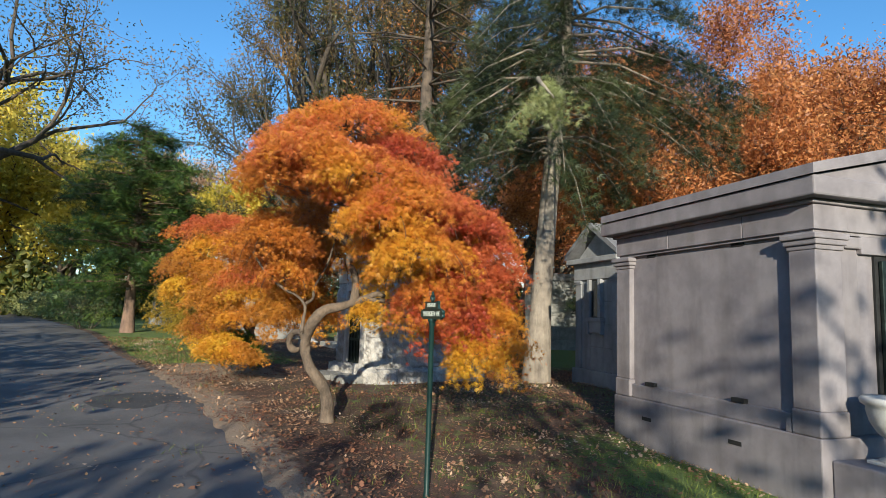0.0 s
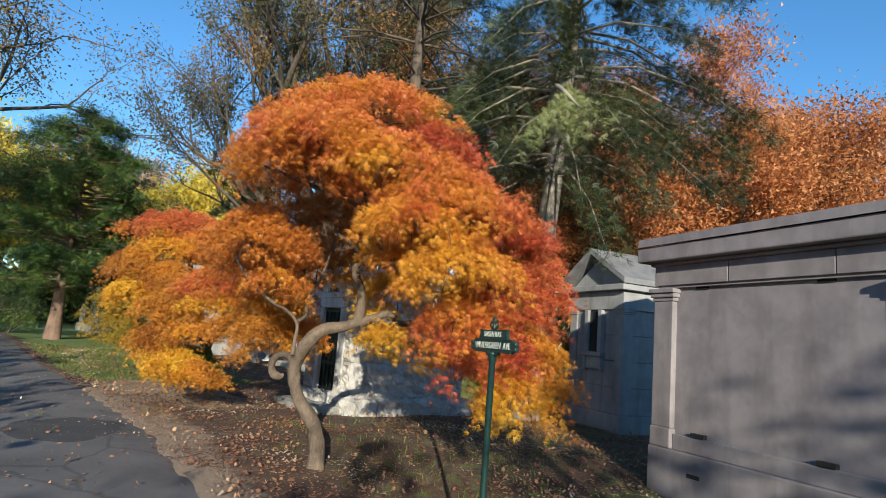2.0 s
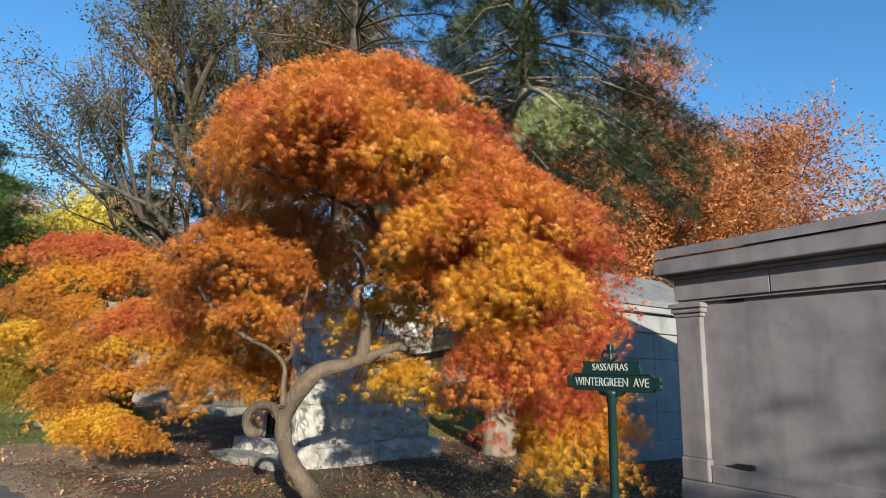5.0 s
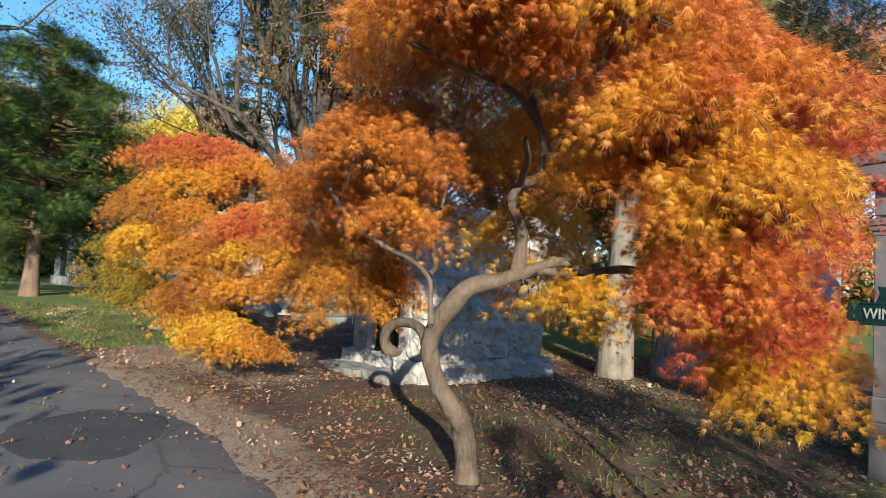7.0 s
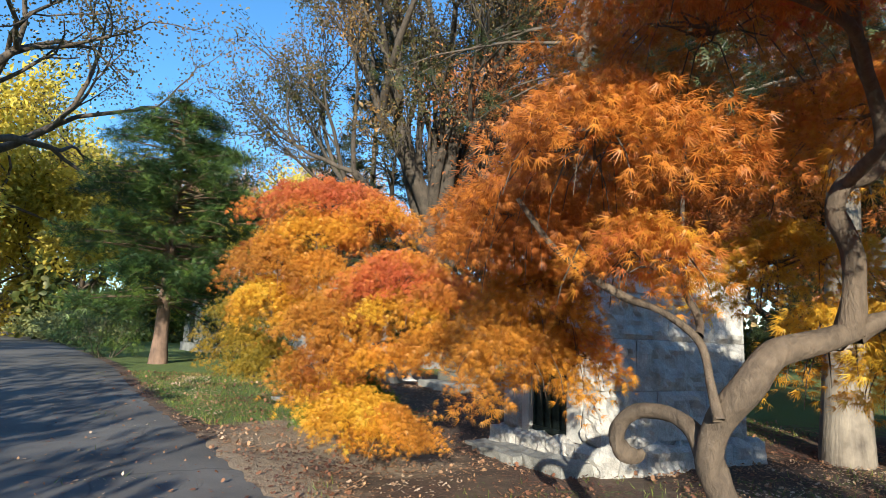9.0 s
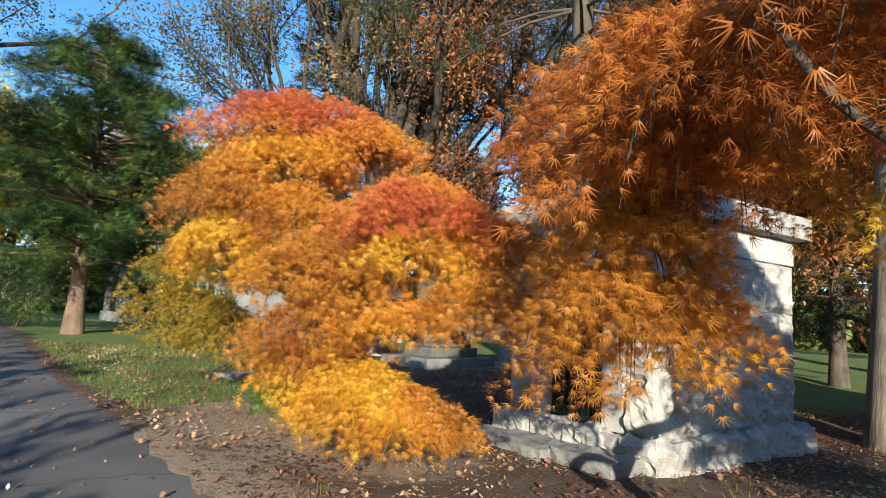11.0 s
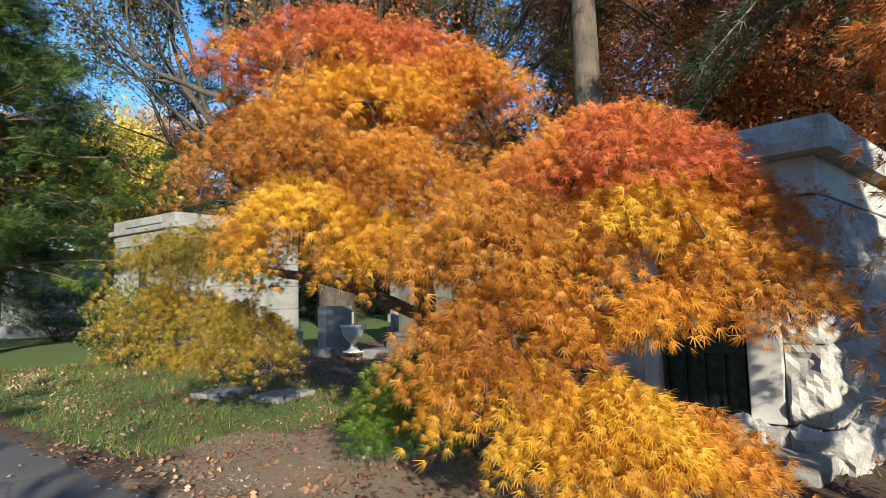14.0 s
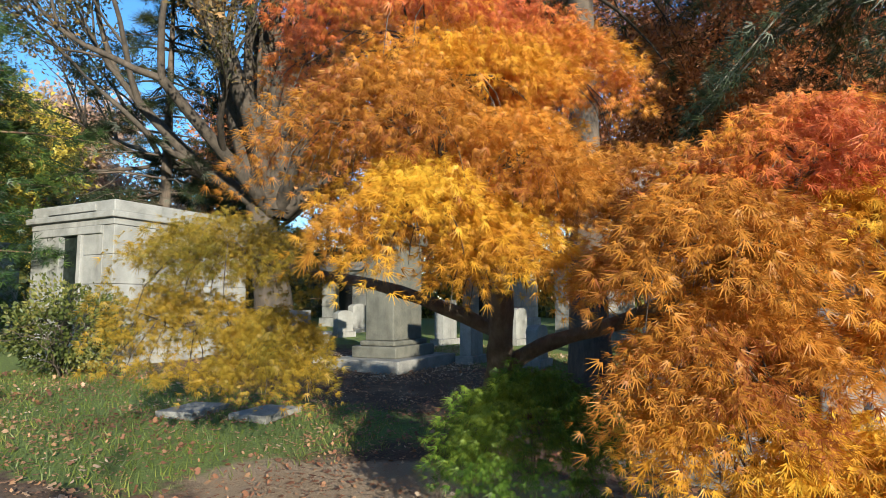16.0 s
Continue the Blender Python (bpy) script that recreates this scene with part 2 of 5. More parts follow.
L_BEECH = leaf_mat("russet_copper_leaves", [(0.1, (0.22, 0.075, 0.03)), (0.5, (0.53, 0.20, 0.065)), (0.9, (0.70, 0.34, 0.13))], 0.9)
L_YELLOW = leaf_mat("yellow_leaves", [(0.1, (0.40, 0.33, 0.05)), (0.5, (0.66, 0.52, 0.07)), (0.9, (0.78, 0.62, 0.12))], 0.25, 0.4)
L_TAN = leaf_mat("pinkish_tan_leaves", [(0.1, (0.36, 0.23, 0.16)), (0.5, (0.56, 0.38, 0.27)), (0.9, (0.66, 0.48, 0.32))], 0.2, 0.4)
L_SHRUB = leaf_mat("shrub_leaves", [(0.1, (0.04, 0.06, 0.016)), (0.5, (0.11, 0.13, 0.03)), (0.9, (0.27, 0.24, 0.06))], 1.5, 0.25)
L_HEDGE = leaf_mat("pale_hedge_leaves", [(0.1, (0.14, 0.17, 0.06)), (0.5, (0.30, 0.31, 0.12)), (0.9, (0.46, 0.44, 0.20))], 0.5, 0.3)
L_WOODS = leaf_mat("distant_wood_leaves", [(0.1, (0.12, 0.10, 0.05)), (0.45, (0.27, 0.20, 0.10)), (0.75, (0.45, 0.30, 0.17)), (1.0, (0.50, 0.36, 0.16))], 0.06, 0.3)
L_LITTER = leaf_mat("fallen_leaves", [(0.05, (0.09, 0.035, 0.025)), (0.4, (0.26, 0.115, 0.065)), (0.7, (0.45, 0.26, 0.14)), (0.95, (0.64, 0.50, 0.38))], 0.6, 0.1, 0.7)
L_BLADE = leaf_mat("grass_blades", [(0.1, (0.06, 0.09, 0.016)), (0.5, (0.14, 0.185, 0.03)), (0.9, (0.30, 0.31, 0.07))], 0.8, 0.3)


# ---- geometry helpers ----
def smooth(a, b, x):
    u = min(1.0, max(0.0, (x - a) / (b - a)))
    return u * u * (3 - 2 * u)


def ground_z(x, y):
    r = float(np.interp(y, [-50, 12, 17, 20, 27.5, 40], [0, 0, 0.1, 0.25, 0.5, 0.6]))
    return r - 0.3 * smooth(0.3, 2.2, x) * smooth(11, 6, y)


def link_mesh(name, me, mat, parent=None, label=""):
    if mat:
        me.materials.append(mat)
    ob = new(name, me)
    if parent:
        ob.parent = parent
    if label:
        ob["label"] = label
    return ob


def part(name, bm, mat, parent=None, label="", flat=True):
    me = bpy.data.meshes.new(name)
    bm.to_mesh(me)
    bm.free()
    if not flat:
        me.shade_smooth()
    return link_mesh(name, me, mat, parent, label)


def thing(name, x, y, z, label, category, rz=0.0, group="", kind=""):
    ob = new(name)
    ob.empty_display_size = 0.2
    ob.matrix_world = pose(x, y, z, 0, 0, rz)
    return tagged(ob, label, category, group, kind)


def block(x0, x1, y0, y1, z0, z1, bev=0.012, bm=None):
    b = bmesh.new()
    bmesh.ops.create_cube(b, size=1)
    bmesh.ops.scale(b, vec=(x1 - x0, y1 - y0, z1 - z0), verts=b.verts)
    bmesh.ops.translate(b, vec=((x0 + x1) / 2, (y0 + y1) / 2, (z0 + z1) / 2), verts=b.verts)
    if bev:
        bmesh.ops.bevel(b, geom=list(b.edges), offset=bev, segments=2, affect="EDGES", profile=0.5)
    return b if bm is None else merge(bm, b)


def merge(a, b):
    me = bpy.data.meshes.new("tmp")
    b.to_mesh(me)
    b.free()
    a.from_mesh(me)
    bpy.data.meshes.remove(me)
    return a


def rough_block(x0, x1, y0, y1, z0, z1, amp=0.05, step=0.11, seed=0, cuts=16):
    """A rock-faced block: quarry-rough faces swelling out from straight drafted edges."""
    b = bmesh.new()
    bmesh.ops.create_cube(b, size=1)
    size = (x1 - x0, y1 - y0, z1 - z0)
    for k in range(3):
        n = max(1, min(cuts, int(size[k] / step)))
        ed = [e for e in b.edges if abs((e.verts[0].co - e.verts[1].co)[k]) > 1e-4 and abs((e.verts[0].co - e.verts[1].co).length - abs((e.verts[0].co - e.verts[1].co)[k])) < 1e-4]
        bmesh.ops.subdivide_edges(b, edges=ed, cuts=n, use_grid_fill=True)
    b.normal_update()
    off = Vector((seed * 7.3, seed * 3.1, seed * 1.7))
    for v in b.verts:
        c = v.co.copy()
        w = Vector((c[0] * size[0], c[1] * size[1], c[2] * size[2]))
        rim = sorted(0.5 - abs(c[k]) for k in range(3))[1]      # 0 on edges
        d = min(1.0, rim * 9)
        nz = noise.noise(w * 5 + off) + 0.6 * noise.noise(w * 13 + off) + 0.35
        p = Vector((w[0] + (x0 + x1) / 2, w[1] + (y0 + y1) / 2, w[2] + (z0 + z1) / 2))
        v.co = p + v.normal * (amp * d * nz - 0.006 * (1 - d) * (1 + noise.noise(w * 21 + off)))
    return b


def lathe(profile, n=20):
    b = bmesh.new()
    rings = [[b.verts.new((r * math.cos(2 * math.pi * k / n), r * math.sin(2 * math.pi * k / n), z)) for k in range(n)] for r, z in profile]
    for a, c in zip(rings, rings[1:]):
        for k in range(n):
            b.faces.new((a[k], a[(k + 1) % n], c[(k + 1) % n], c[k]))
    b.faces.new(rings[0][::-1])
    b.faces.new(rings[-1])
    return b


def prism(poly, y0, y1, axis="y"):
    """A polygon in (x, z) pushed along y, or in (y, z) pushed along x."""
    b = bmesh.new()
    put = (lambda p, s: (p[0], s, p[1])) if axis == "y" else (lambda p, s: (s, p[0], p[1]))
    a = [b.verts.new(put(p, y0)) for p in poly]
    c = [b.verts.new(put(p, y1)) for p in poly]
    b.faces.new(a)
    b.faces.new(c[::-1])
    for k in range(len(poly)):
        j = (k + 1) % len(poly)
        b.faces.new((a[j], a[k], c[k], c[j]))
    bmesh.ops.recalc_face_normals(b, faces=b.faces)
    return b


def text_part(name, words, size, depth, mat, parent, m, label="", squeeze=1.0):
    cu = bpy.data.curves.new(name, "FONT")
    cu.body, cu.size, cu.extrude, cu.align_x, cu.align_y = words, size, depth, "CENTER", "CENTER"
    ob = bpy.data.objects.new(name, cu)
    me = bpy.data.meshes.new_from_object(ob)
    bpy.data.objects.remove(ob)
    out = link_mesh(name, me, mat, parent, label)
    out.matrix_local = m @ Matrix.Diagonal((squeeze, 1, 1, 1))
    return out


def fast_mesh(name, V, tris, mat, parent=None, label="", smooth_shade=False):
    V = np.asarray(V, np.float32)
    tris = np.asarray(tris, np.int32)
    me = bpy.data.meshes.new(name)
    me.vertices.add(len(V))
    me.vertices.foreach_set("co", V.ravel())
    k = tris.shape[1]
    me.loops.add(tris.size)
    me.loops.foreach_set("vertex_index", tris.ravel())
    me.polygons.add(len(tris))
    me.polygons.foreach_set("loop_start", np.arange(0, tris.size, k, dtype=np.int32))
    me.polygons.foreach_set("loop_total", np.full(len(tris), k, np.int32))
    me.update(calc_edges=True)
    if smooth_shade:
        me.shade_smooth()
    return link_mesh(name, me, mat, parent, label)


# ---- leaves ----
def fan(fingers, spread, width, cup=0.15):
    """A leaf cut into narrow fingers: vertices (along, across, up) and triangles."""
    ang = np.radians(np.linspace(-spread, spread, fingers))
    base = np.radians(np.linspace(-spread * 1.15, spread * 1.15, fingers + 1))
    V = [(0.12 * math.cos(a), width * 3 * math.sin(a), 0) for a in base]
    V += [((1 - 0.28 * abs(a) / (abs(ang).max() + 1e-6)) * math.cos(a), (1 - 0.28 * abs(a) / (abs(ang).max() + 1e-6)) * math.sin(a), -cup * (0.4 + abs(math.sin(a)))) for a in ang]
    T = [(k, k + 1, fingers + 1 + k) for k in range(fingers)]
    return np.array(V), np.array(T)


def laceleaf(fingers, spread, width, cup):
    """A dissected maple leaf: slim fingers that hang at their tips."""
    V, T = [], []
    for k, a in enumerate(np.radians(np.linspace(-spread, spread, fingers))):
        ln = 1 - 0.30 * abs(a) / radians(spread)
        c, s, i = math.cos(a), math.sin(a), len(V)
        for along, side in ((0.13, width), (1.0, 0), (0.13, -width)):
            V.append((ln * along * c - side * s, ln * along * s + side * c, -cup * along ** 2 * (0.5 + abs(s))))
        T.append((i, i + 2, i + 1))
    return np.array(V), np.array(T)


LACE = laceleaf(6, 54, 0.038, 0.30)
SPRAY = fan(6, 62, 0.05, 0.05)
NEEDLE = fan(4, 46, 0.06, 0.10)
CHIP = (np.array([(0, 0.05, 0), (0.55, 0.38, 0.08), (1, -0.12, -0.1)]), np.array([(0, 1, 2)]))
OVAL = (np.array([(0, 0, 0), (0.5, 0.3, 0.05), (1, 0, -0.1), (0.5, -0.3, 0.05)]), np.array([(0, 1, 2), (0, 2, 3)]))
LOBED = (np.array([(0, 0, 0), (0.35, 0.42, 0.04), (0.55, 0.2, 0), (0.8, 0.45, 0.06), (1.05, 0, -0.12), (0.8, -0.45, 0.02), (0.55, -0.2, 0), (0.35, -0.42, 0.06)]),
         np.array([(0, 1, 2), (0, 2, 6), (0, 6, 7), (2, 3, 4), (2, 4, 6), (4, 5, 6)]))
BLADE = (np.array([(0, 0.05, 0), (0, -0.05, 0), (1, 0, 0)]), np.array([(0, 1, 2)]))


def leaves(name, P, D, size, mat, parent=None, shape=LACE, label="", seed=0, flat=0.0):
    """Leaves at the points P, pointing along D, each of its own size and roll."""
    rng = np.random.default_rng(seed + 11)
    P, D = np.asarray(P, float), np.asarray(D, float)
    n = len(P)
    D = D / (np.linalg.norm(D, axis=1, keepdims=True) + 1e-9)
    R = rng.normal(size=(n, 3))
    if flat:
        R = R * (1 - flat) + np.cross(D, np.array([[0, 0, 1.0]])) * flat * 2
    S = R - (R * D).sum(1, keepdims=True) * D
    S /= np.linalg.norm(S, axis=1, keepdims=True) + 1e-9
    N = np.cross(D, S)
    s = np.asarray(size) * rng.uniform(0.65, 1.25, n)
    V0, T0 = shape
    V = P[:, None] + s[:, None, None] * (V0[None, :, 0:1] * D[:, None] + V0[None, :, 1:2] * S[:, None] + V0[None, :, 2:3] * N[:, None])
    T = T0[None] + (np.arange(n) * len(V0))[:, None, None]
    return fast_mesh(name, V.reshape(-1, 3), T.reshape(-1, 3), mat, parent, label)


def weeping_lobe(c, rx, ry, drop, n, seed):
    """Points and directions of leaves on one hanging cushion: many small tufts set over its dome and down its skirt."""
    rng = np.random.default_rng(seed)
    per = 26
    m = max(9, n // per)
    th = rng.uniform(0, 2 * math.pi, m)
    r = np.sqrt(rng.uniform(0.0, 1.0, m))
    wob = 1 + 0.16 * np.sin(3 * th + seed) + 0.10 * np.sin(7 * th + 2.1 * seed)
    dome = 0.45 * (rx + ry) / 2
    ln = drop * np.clip(r - 0.3, 0.0, 1) ** 0.9 * (0.6 + 0.4 * np.abs(np.sin(2.5 * th + seed * 1.3)))
    s = rng.uniform(0, 1, m)
    cx = c[0] + rx * r * wob * np.cos(th) * (1 + 0.12 * s)
    cy = c[1] + ry * r * wob * np.sin(th) * (1 + 0.12 * s)
    cz = c[2] - dome * r ** 2 - s * ln + rng.normal(0, 0.03, m)
    rho = rng.uniform(0.10, 0.20, m)
    a = rng.uniform(0, 2 * math.pi, (m, per))
    u = np.sqrt(rng.uniform(0, 1, (m, per)))
    ox, oy = u * np.cos(a), u * np.sin(a)
    push = 0.35 * r[:, None]                       # tufts lean outwards on the skirt
    X = cx[:, None] + rho[:, None] * (ox + push * np.cos(th)[:, None])
    Y = cy[:, None] + rho[:, None] * (oy + push * np.sin(th)[:, None])
    Z = cz[:, None] - rho[:, None] * (0.95 * u ** 2 + rng.uniform(0, 0.55, (m, per)) * u)
    D = np.stack([ox + 0.6 * np.cos(th)[:, None] * r[:, None] + rng.normal(0, 0.28, (m, per)), oy + 0.6 * np.sin(th)[:, None] * r[:, None] + rng.normal(0, 0.28, (m, per)),
                  -0.65 - 1.35 * u + rng.normal(0, 0.22, (m, per))], -1)
    return np.stack([X, Y, Z], -1).reshape(-1, 3), D.reshape(-1, 3)


# ---- wood ----
def tube(V, F, pts, rad, n=8, knots=0.0, seed=0):
    """A tapered tube along pts, added to the lists V and F."""
    pts = [Vector(p) for p in pts]
    k0 = len(V)
    up = Vector((0.13, 0.27, 0.95))
    for k, p in enumerate(pts):
        d = (pts[min(k + 1, len(pts) - 1)] - pts[max(k - 1, 0)]).normalized()
        a = d.cross(up)
        if a.length < 0.1:
            a = d.cross(Vector((1, 0, 0)))
        a.normalize()
        b = d.cross(a)
        for j in range(n):
            t = 2 * math.pi * j / n
            q = 1 + knots * noise.noise(Vector((p.x * 5 + math.cos(t), p.y * 5 + math.sin(t), p.z * 4 + seed)))
            V.append(p + (a * math.cos(t) + b * math.sin(t)) * rad[k] * q)
    for k in range(len(pts) - 1):
        for j in range(n):
            i0, i1 = k0 + k * n + j, k0 + k * n + (j + 1) % n
            F.append((i0, i1, i1 + n, i0 + n))
    return V, F


def spline(pts, per=5):
    """Smooth points through the given ones (x, y, z, radius)."""
    P = [np.array(p, float) for p in pts]
    P = [2 * P[0] - P[1]] + P + [2 * P[-1] - P[-2]]
    out = []
    for k in range(1, len(P) - 2):
        for j in range(per):
            t = j / per
            a, b, c, d = P[k - 1:k + 3]
            out.append(0.5 * (2 * b + (c - a) * t + (2 * a - 5 * b + 4 * c - d) * t * t + (3 * b - a - 3 * c + d) * t ** 3))
    out.append(P[-2])
    return [tuple(o[:3]) for o in out], [max(0.004, float(o[3])) for o in out]


def limb(name, pts, mat, parent, n=9, knots=0.25, label="", per=5, seed=0):
    V, F = [], []
    p, r = spline(pts, per)
    tube(V, F, p, r, n, knots, seed)
    return fast_mesh(name, V, F, mat, parent, label, True)


def grow(V, F, tips, start, d, length, r, depth, rng, split=(2, 4), spread=0.6, rise=0.15, bend=0.22, shrink=0.68, n=6, low=0.012):
    """A branch that bends and forks on, written into V and F; thin ends go to tips as (place, direction)."""
    steps = 4
    p, q, rad = Vector(start), Vector(d).normalized(), r
    pts, rr = [p.copy()], [r]
    for k in range(steps):
        q = (q + Vector(rng.normal(0, bend, 3)) + Vector((0, 0, rise * 0.3))).normalized()
        p = p + q * length / steps
        rad = max(low * 0.6, r * (1 - 0.42 * (k + 1) / steps))
        pts.append(p.copy())
        rr.append(rad)
        if depth <= 1:
            tips.append((p.copy(), q.copy()))
        elif k >= 1 and rng.uniform() < 0.45:
            s = (q + Vector(rng.normal(0, spread * 1.1, 3)) + Vector((0, 0, rise))).normalized()
            grow(V, F, tips, p, s, length * shrink * rng.uniform(0.6, 0.95), rad * 0.55, depth - 1, rng, split, spread, rise, bend, shrink, max(4, n - 1), low)
    tube(V, F, pts, rr, n)
    if depth > 0:
        for k in range(rng.integers(split[0], split[1])):
            s = (q + Vector(rng.normal(0, spread, 3)) + Vector((0, 0, rise))).normalized()
            grow(V, F, tips, p, s, length * shrink * rng.uniform(0.75, 1.15), rad * 0.75, depth - 1, rng, split, spread, rise, bend, shrink, max(4, n - 1), low)


def crown_from_tips(tips, per, spread, rng, droop=0.2):
    P, D = [], []
    T = np.array([t[0][:] for t in tips])
    Q = np.array([t[1][:] for t in tips])
    P = np.repeat(T, per, 0) + rng.normal(0, spread, (len(T) * per, 3))
    D = np.repeat(Q, per, 0) + rng.normal(0, 0.9, (len(T) * per, 3)) - np.array([0, 0, droop])
    return P, D


def forked_tree(name, x, y, stems, depth, leaf, leaf_size, per, mat_bark, label, seed, spread=0.55, leaf_spread=0.35, shape=OVAL, group="", shrink=0.7, category="tree", rise=0.15, bend=0.22, droop=0.2, split=(2, 4)):
    """A broadleaved tree: stems are (base offset, direction, length, radius)."""
    rng = np.random.default_rng(seed)
    t = thing(name, x, y, ground_z(x, y) - 0.05, label, category, group=group)
    V, F, tips = [], [], []
    for off, d, ln, r in stems:
        grow(V, F, tips, off, d, ln, r, depth, rng, spread=spread, shrink=shrink, n=9, rise=rise, bend=bend, split=split)
    fast_mesh("trunk", V, F, mat_bark, t, smooth_shade=True)
    P, D = crown_from_tips(tips, per, leaf_spread, rng, droop)
    leaves("crown", P, D, leaf_size, leaf, t, shape, seed=seed)
    return t


def conifer(name, x, y, height, radius, clear, leaf, mat_bark, label, seed, lean=(0, 0), trunk_r=0.27, whorls=26, droop=0.35, dens=1.0, spray=0.45, taper=0.8, flat=0.6, per=9, category="tree", fluff=0.06, shape=SPRAY):
    """An evergreen with tiers of boughs that carry flat hanging sprays."""
    rng = np.random.default_rng(seed)
    t = thing(name, x, y, ground_z(x, y) - 0.05, label, category)
    V, F = [], []
    pts = [(lean[0] * (k / 10) ** 1.2, lean[1] * (k / 10) ** 1.2, height * k / 10) for k in range(11)]
    tube(V, F, pts, [max(0.03, trunk_r * (1.25 if k == 0 else 1) * (1 - k / 10.5)) for k in range(11)], 12, 0.1)
    fast_mesh("trunk", V, F, mat_bark, t, smooth_shade=True)
    V, F, P, D = [], [], [], []
    for k in range(whorls):
        f = (k + rng.uniform(0, 0.8)) / whorls
        z = clear + (height - clear) * f
        q = z / height
        axis = Vector((lean[0] * q ** 1.2, lean[1] * q ** 1.2, z))
        ln0 = radius * (1 - f) ** taper + 0.35
        if f < 0.12:
            ln0 *= 0.75
        for j in range(rng.integers(4, 7)):
            a = rng.uniform(0, 2 * math.pi)
            ln = ln0 * rng.uniform(0.55, 1.15)
            d = Vector((math.cos(a), math.sin(a), rng.uniform(-0.1, 0.25)))
            bp = [axis + d * ln * s - Vector((0, 0, droop * ln * s * s)) for s in (0, 0.35, 0.7, 1.0)]
            V, F = tube([], [], bp, [0.045, 0.032, 0.018, 0.006], 5)
            fast_mesh("bough", V, F, mat_bark, t, smooth_shade=True)
            m = max(3, int(ln * per * dens))
            for s in np.sqrt(rng.uniform(0.06, 1.0, m)):
                p = axis + d * ln * s - Vector((0, 0, droop * ln * s * s))
                side = Vector((-d.y, d.x, 0)) * rng.choice([-1, 1]) * rng.uniform(0.2, 1.0)
                w = 0.32 * ln * (1 - s) + 0.18
                for h in range(3):
                    P.append(p + side * w * (h + 0.3) / 3 + Vector(rng.normal(0, fluff, 3)))
                    D.append(d * 0.8 + side * 0.8 + Vector(rng.normal(0, 0.35, 3)) - Vector((0, 0, 0.25 + droop * 0.6)))
    leaves("crown", np.array([p[:] for p in P]), np.array([p[:] for p in D]), spray, leaf, t, shape, seed=seed, flat=flat)
    return t


def shrub(name, x, y, rx, ry, h, n, leaf, label, seed, size=0.07, shape=OVAL, category="shrub"):
    rng = np.random.default_rng(seed)
    t = thing(name, x, y, ground_z(x, y) - 0.02, label, category)
    V, F, tips = [], [], []
    for k in range(9):
        a = rng.uniform(0, 2 * math.pi)
        grow(V, F, tips, (0.15 * rx * math.cos(a), 0.15 * ry * math.sin(a), 0), (math.cos(a) * rx / h * 0.9, math.sin(a) * ry / h * 0.9, 0.9), h * 0.5, 0.022, 2, rng, n=5, low=0.006)
    tagged(fast_mesh("stem_tangle", V, F, BARK_D, t), kind="stuff")
    v = rng.normal(size=(n, 3))
    v /= np.linalg.norm(v, axis=1, keepdims=True)
    lump = 1 + 0.2 * np.sin(4 * v[:, 0] + seed) * np.cos(5 * v[:, 1]) + 0.15 * np.sin(9 * v[:, 2] + 3 * v[:, 0])
    r = rng.uniform(0.2, 1, n) ** 0.45 * lump
    P = v * r[:, None] * np.array([rx, ry, h * 0.5]) + np.array([0, 0, h * 0.52])
    P[:, 2] = np.maximum(P[:, 2], 0.04)
    leaves("foliage", P, v + rng.normal(0, 0.6, (n, 3)), size, leaf, t, shape, seed=seed)
    return t


# ---- ground, road ----
EDGE = [(-60, 1.4), (-6, 1.1), (2, 0.95), (4.5, 0.75), (6.1, 0.45), (8.1, 0.06), (9.5, -0.2), (11, -0.4), (12.6, -0.85), (14.5, -1.45), (16, -1.86), (17.5, -2.4),
        (19, -3.0), (22, -3.9), (25.8, -5.0), (31, -6.8), (42, -10.8), (70, -19.5), (140, -44)]


def road_right(y):
    return float(np.interp(y, [e[0] for e in EDGE], [e[1] for e in EDGE]))


def turf(x, y):
    """How much of the ground is grass: the lawn by the road and the strips between the tombs."""
    d = x - road_right(y)
    lawn = smooth(16.2, 18.0, y) * smooth(0.05, 0.5, d) * (1 - smooth(3.0, 5.5, d) * smooth(30, 22, y))
    strip = smooth(3.2, 5.0, x) * smooth(11, 6, y) * 0.75 + smooth(4, 7, x) * smooth(13, 18, y) * 0.8
    near = 0.34 * smooth(0.6, 2.5, d) * smooth(14, 12, y)
    far = 0.85 * smooth(24, 34, y) * smooth(0.3, 1.0, abs(d + 2.7) - 2.7)
    left = 0.8 * smooth(0, 1.0, -d - 5.6)
    return max(lawn, strip, near, far, left)


def track(x, y):
    """How much of the ground is trodden grit: the lane's edge and the side track that leaves it."""
    d = x - road_right(y)
    edge = smooth(-0.15, 0.0, d) * smooth(0.5 + 0.7 * smooth(6, 11, y), 0.2, d) * smooth(18, 14, y) * (0.75 + 0.25 * smooth(8, 4, y))
    u, v = (x + 0.15) * 0.88 + (y - 15.4) * 0.47, -(x + 0.15) * 0.47 + (y - 15.4) * 0.88
    side = smooth(1.5, 0.5, math.hypot(u / 1.0, v / 1.9))
    return max(edge, side)


def axis_steps(lo, a, b, hi, fine, grow_by=1.35):
    xs = list(np.arange(a, b + 1e-6, fine))
    s, v = fine, a
    left = []
    while v > lo:
        s *= grow_by
        v -= s
        left.append(v)
    s, v = fine, b
    right = []
    while v < hi:
        s *= grow_by
        v += s
        right.append(v)
    return left[::-1] + xs + right


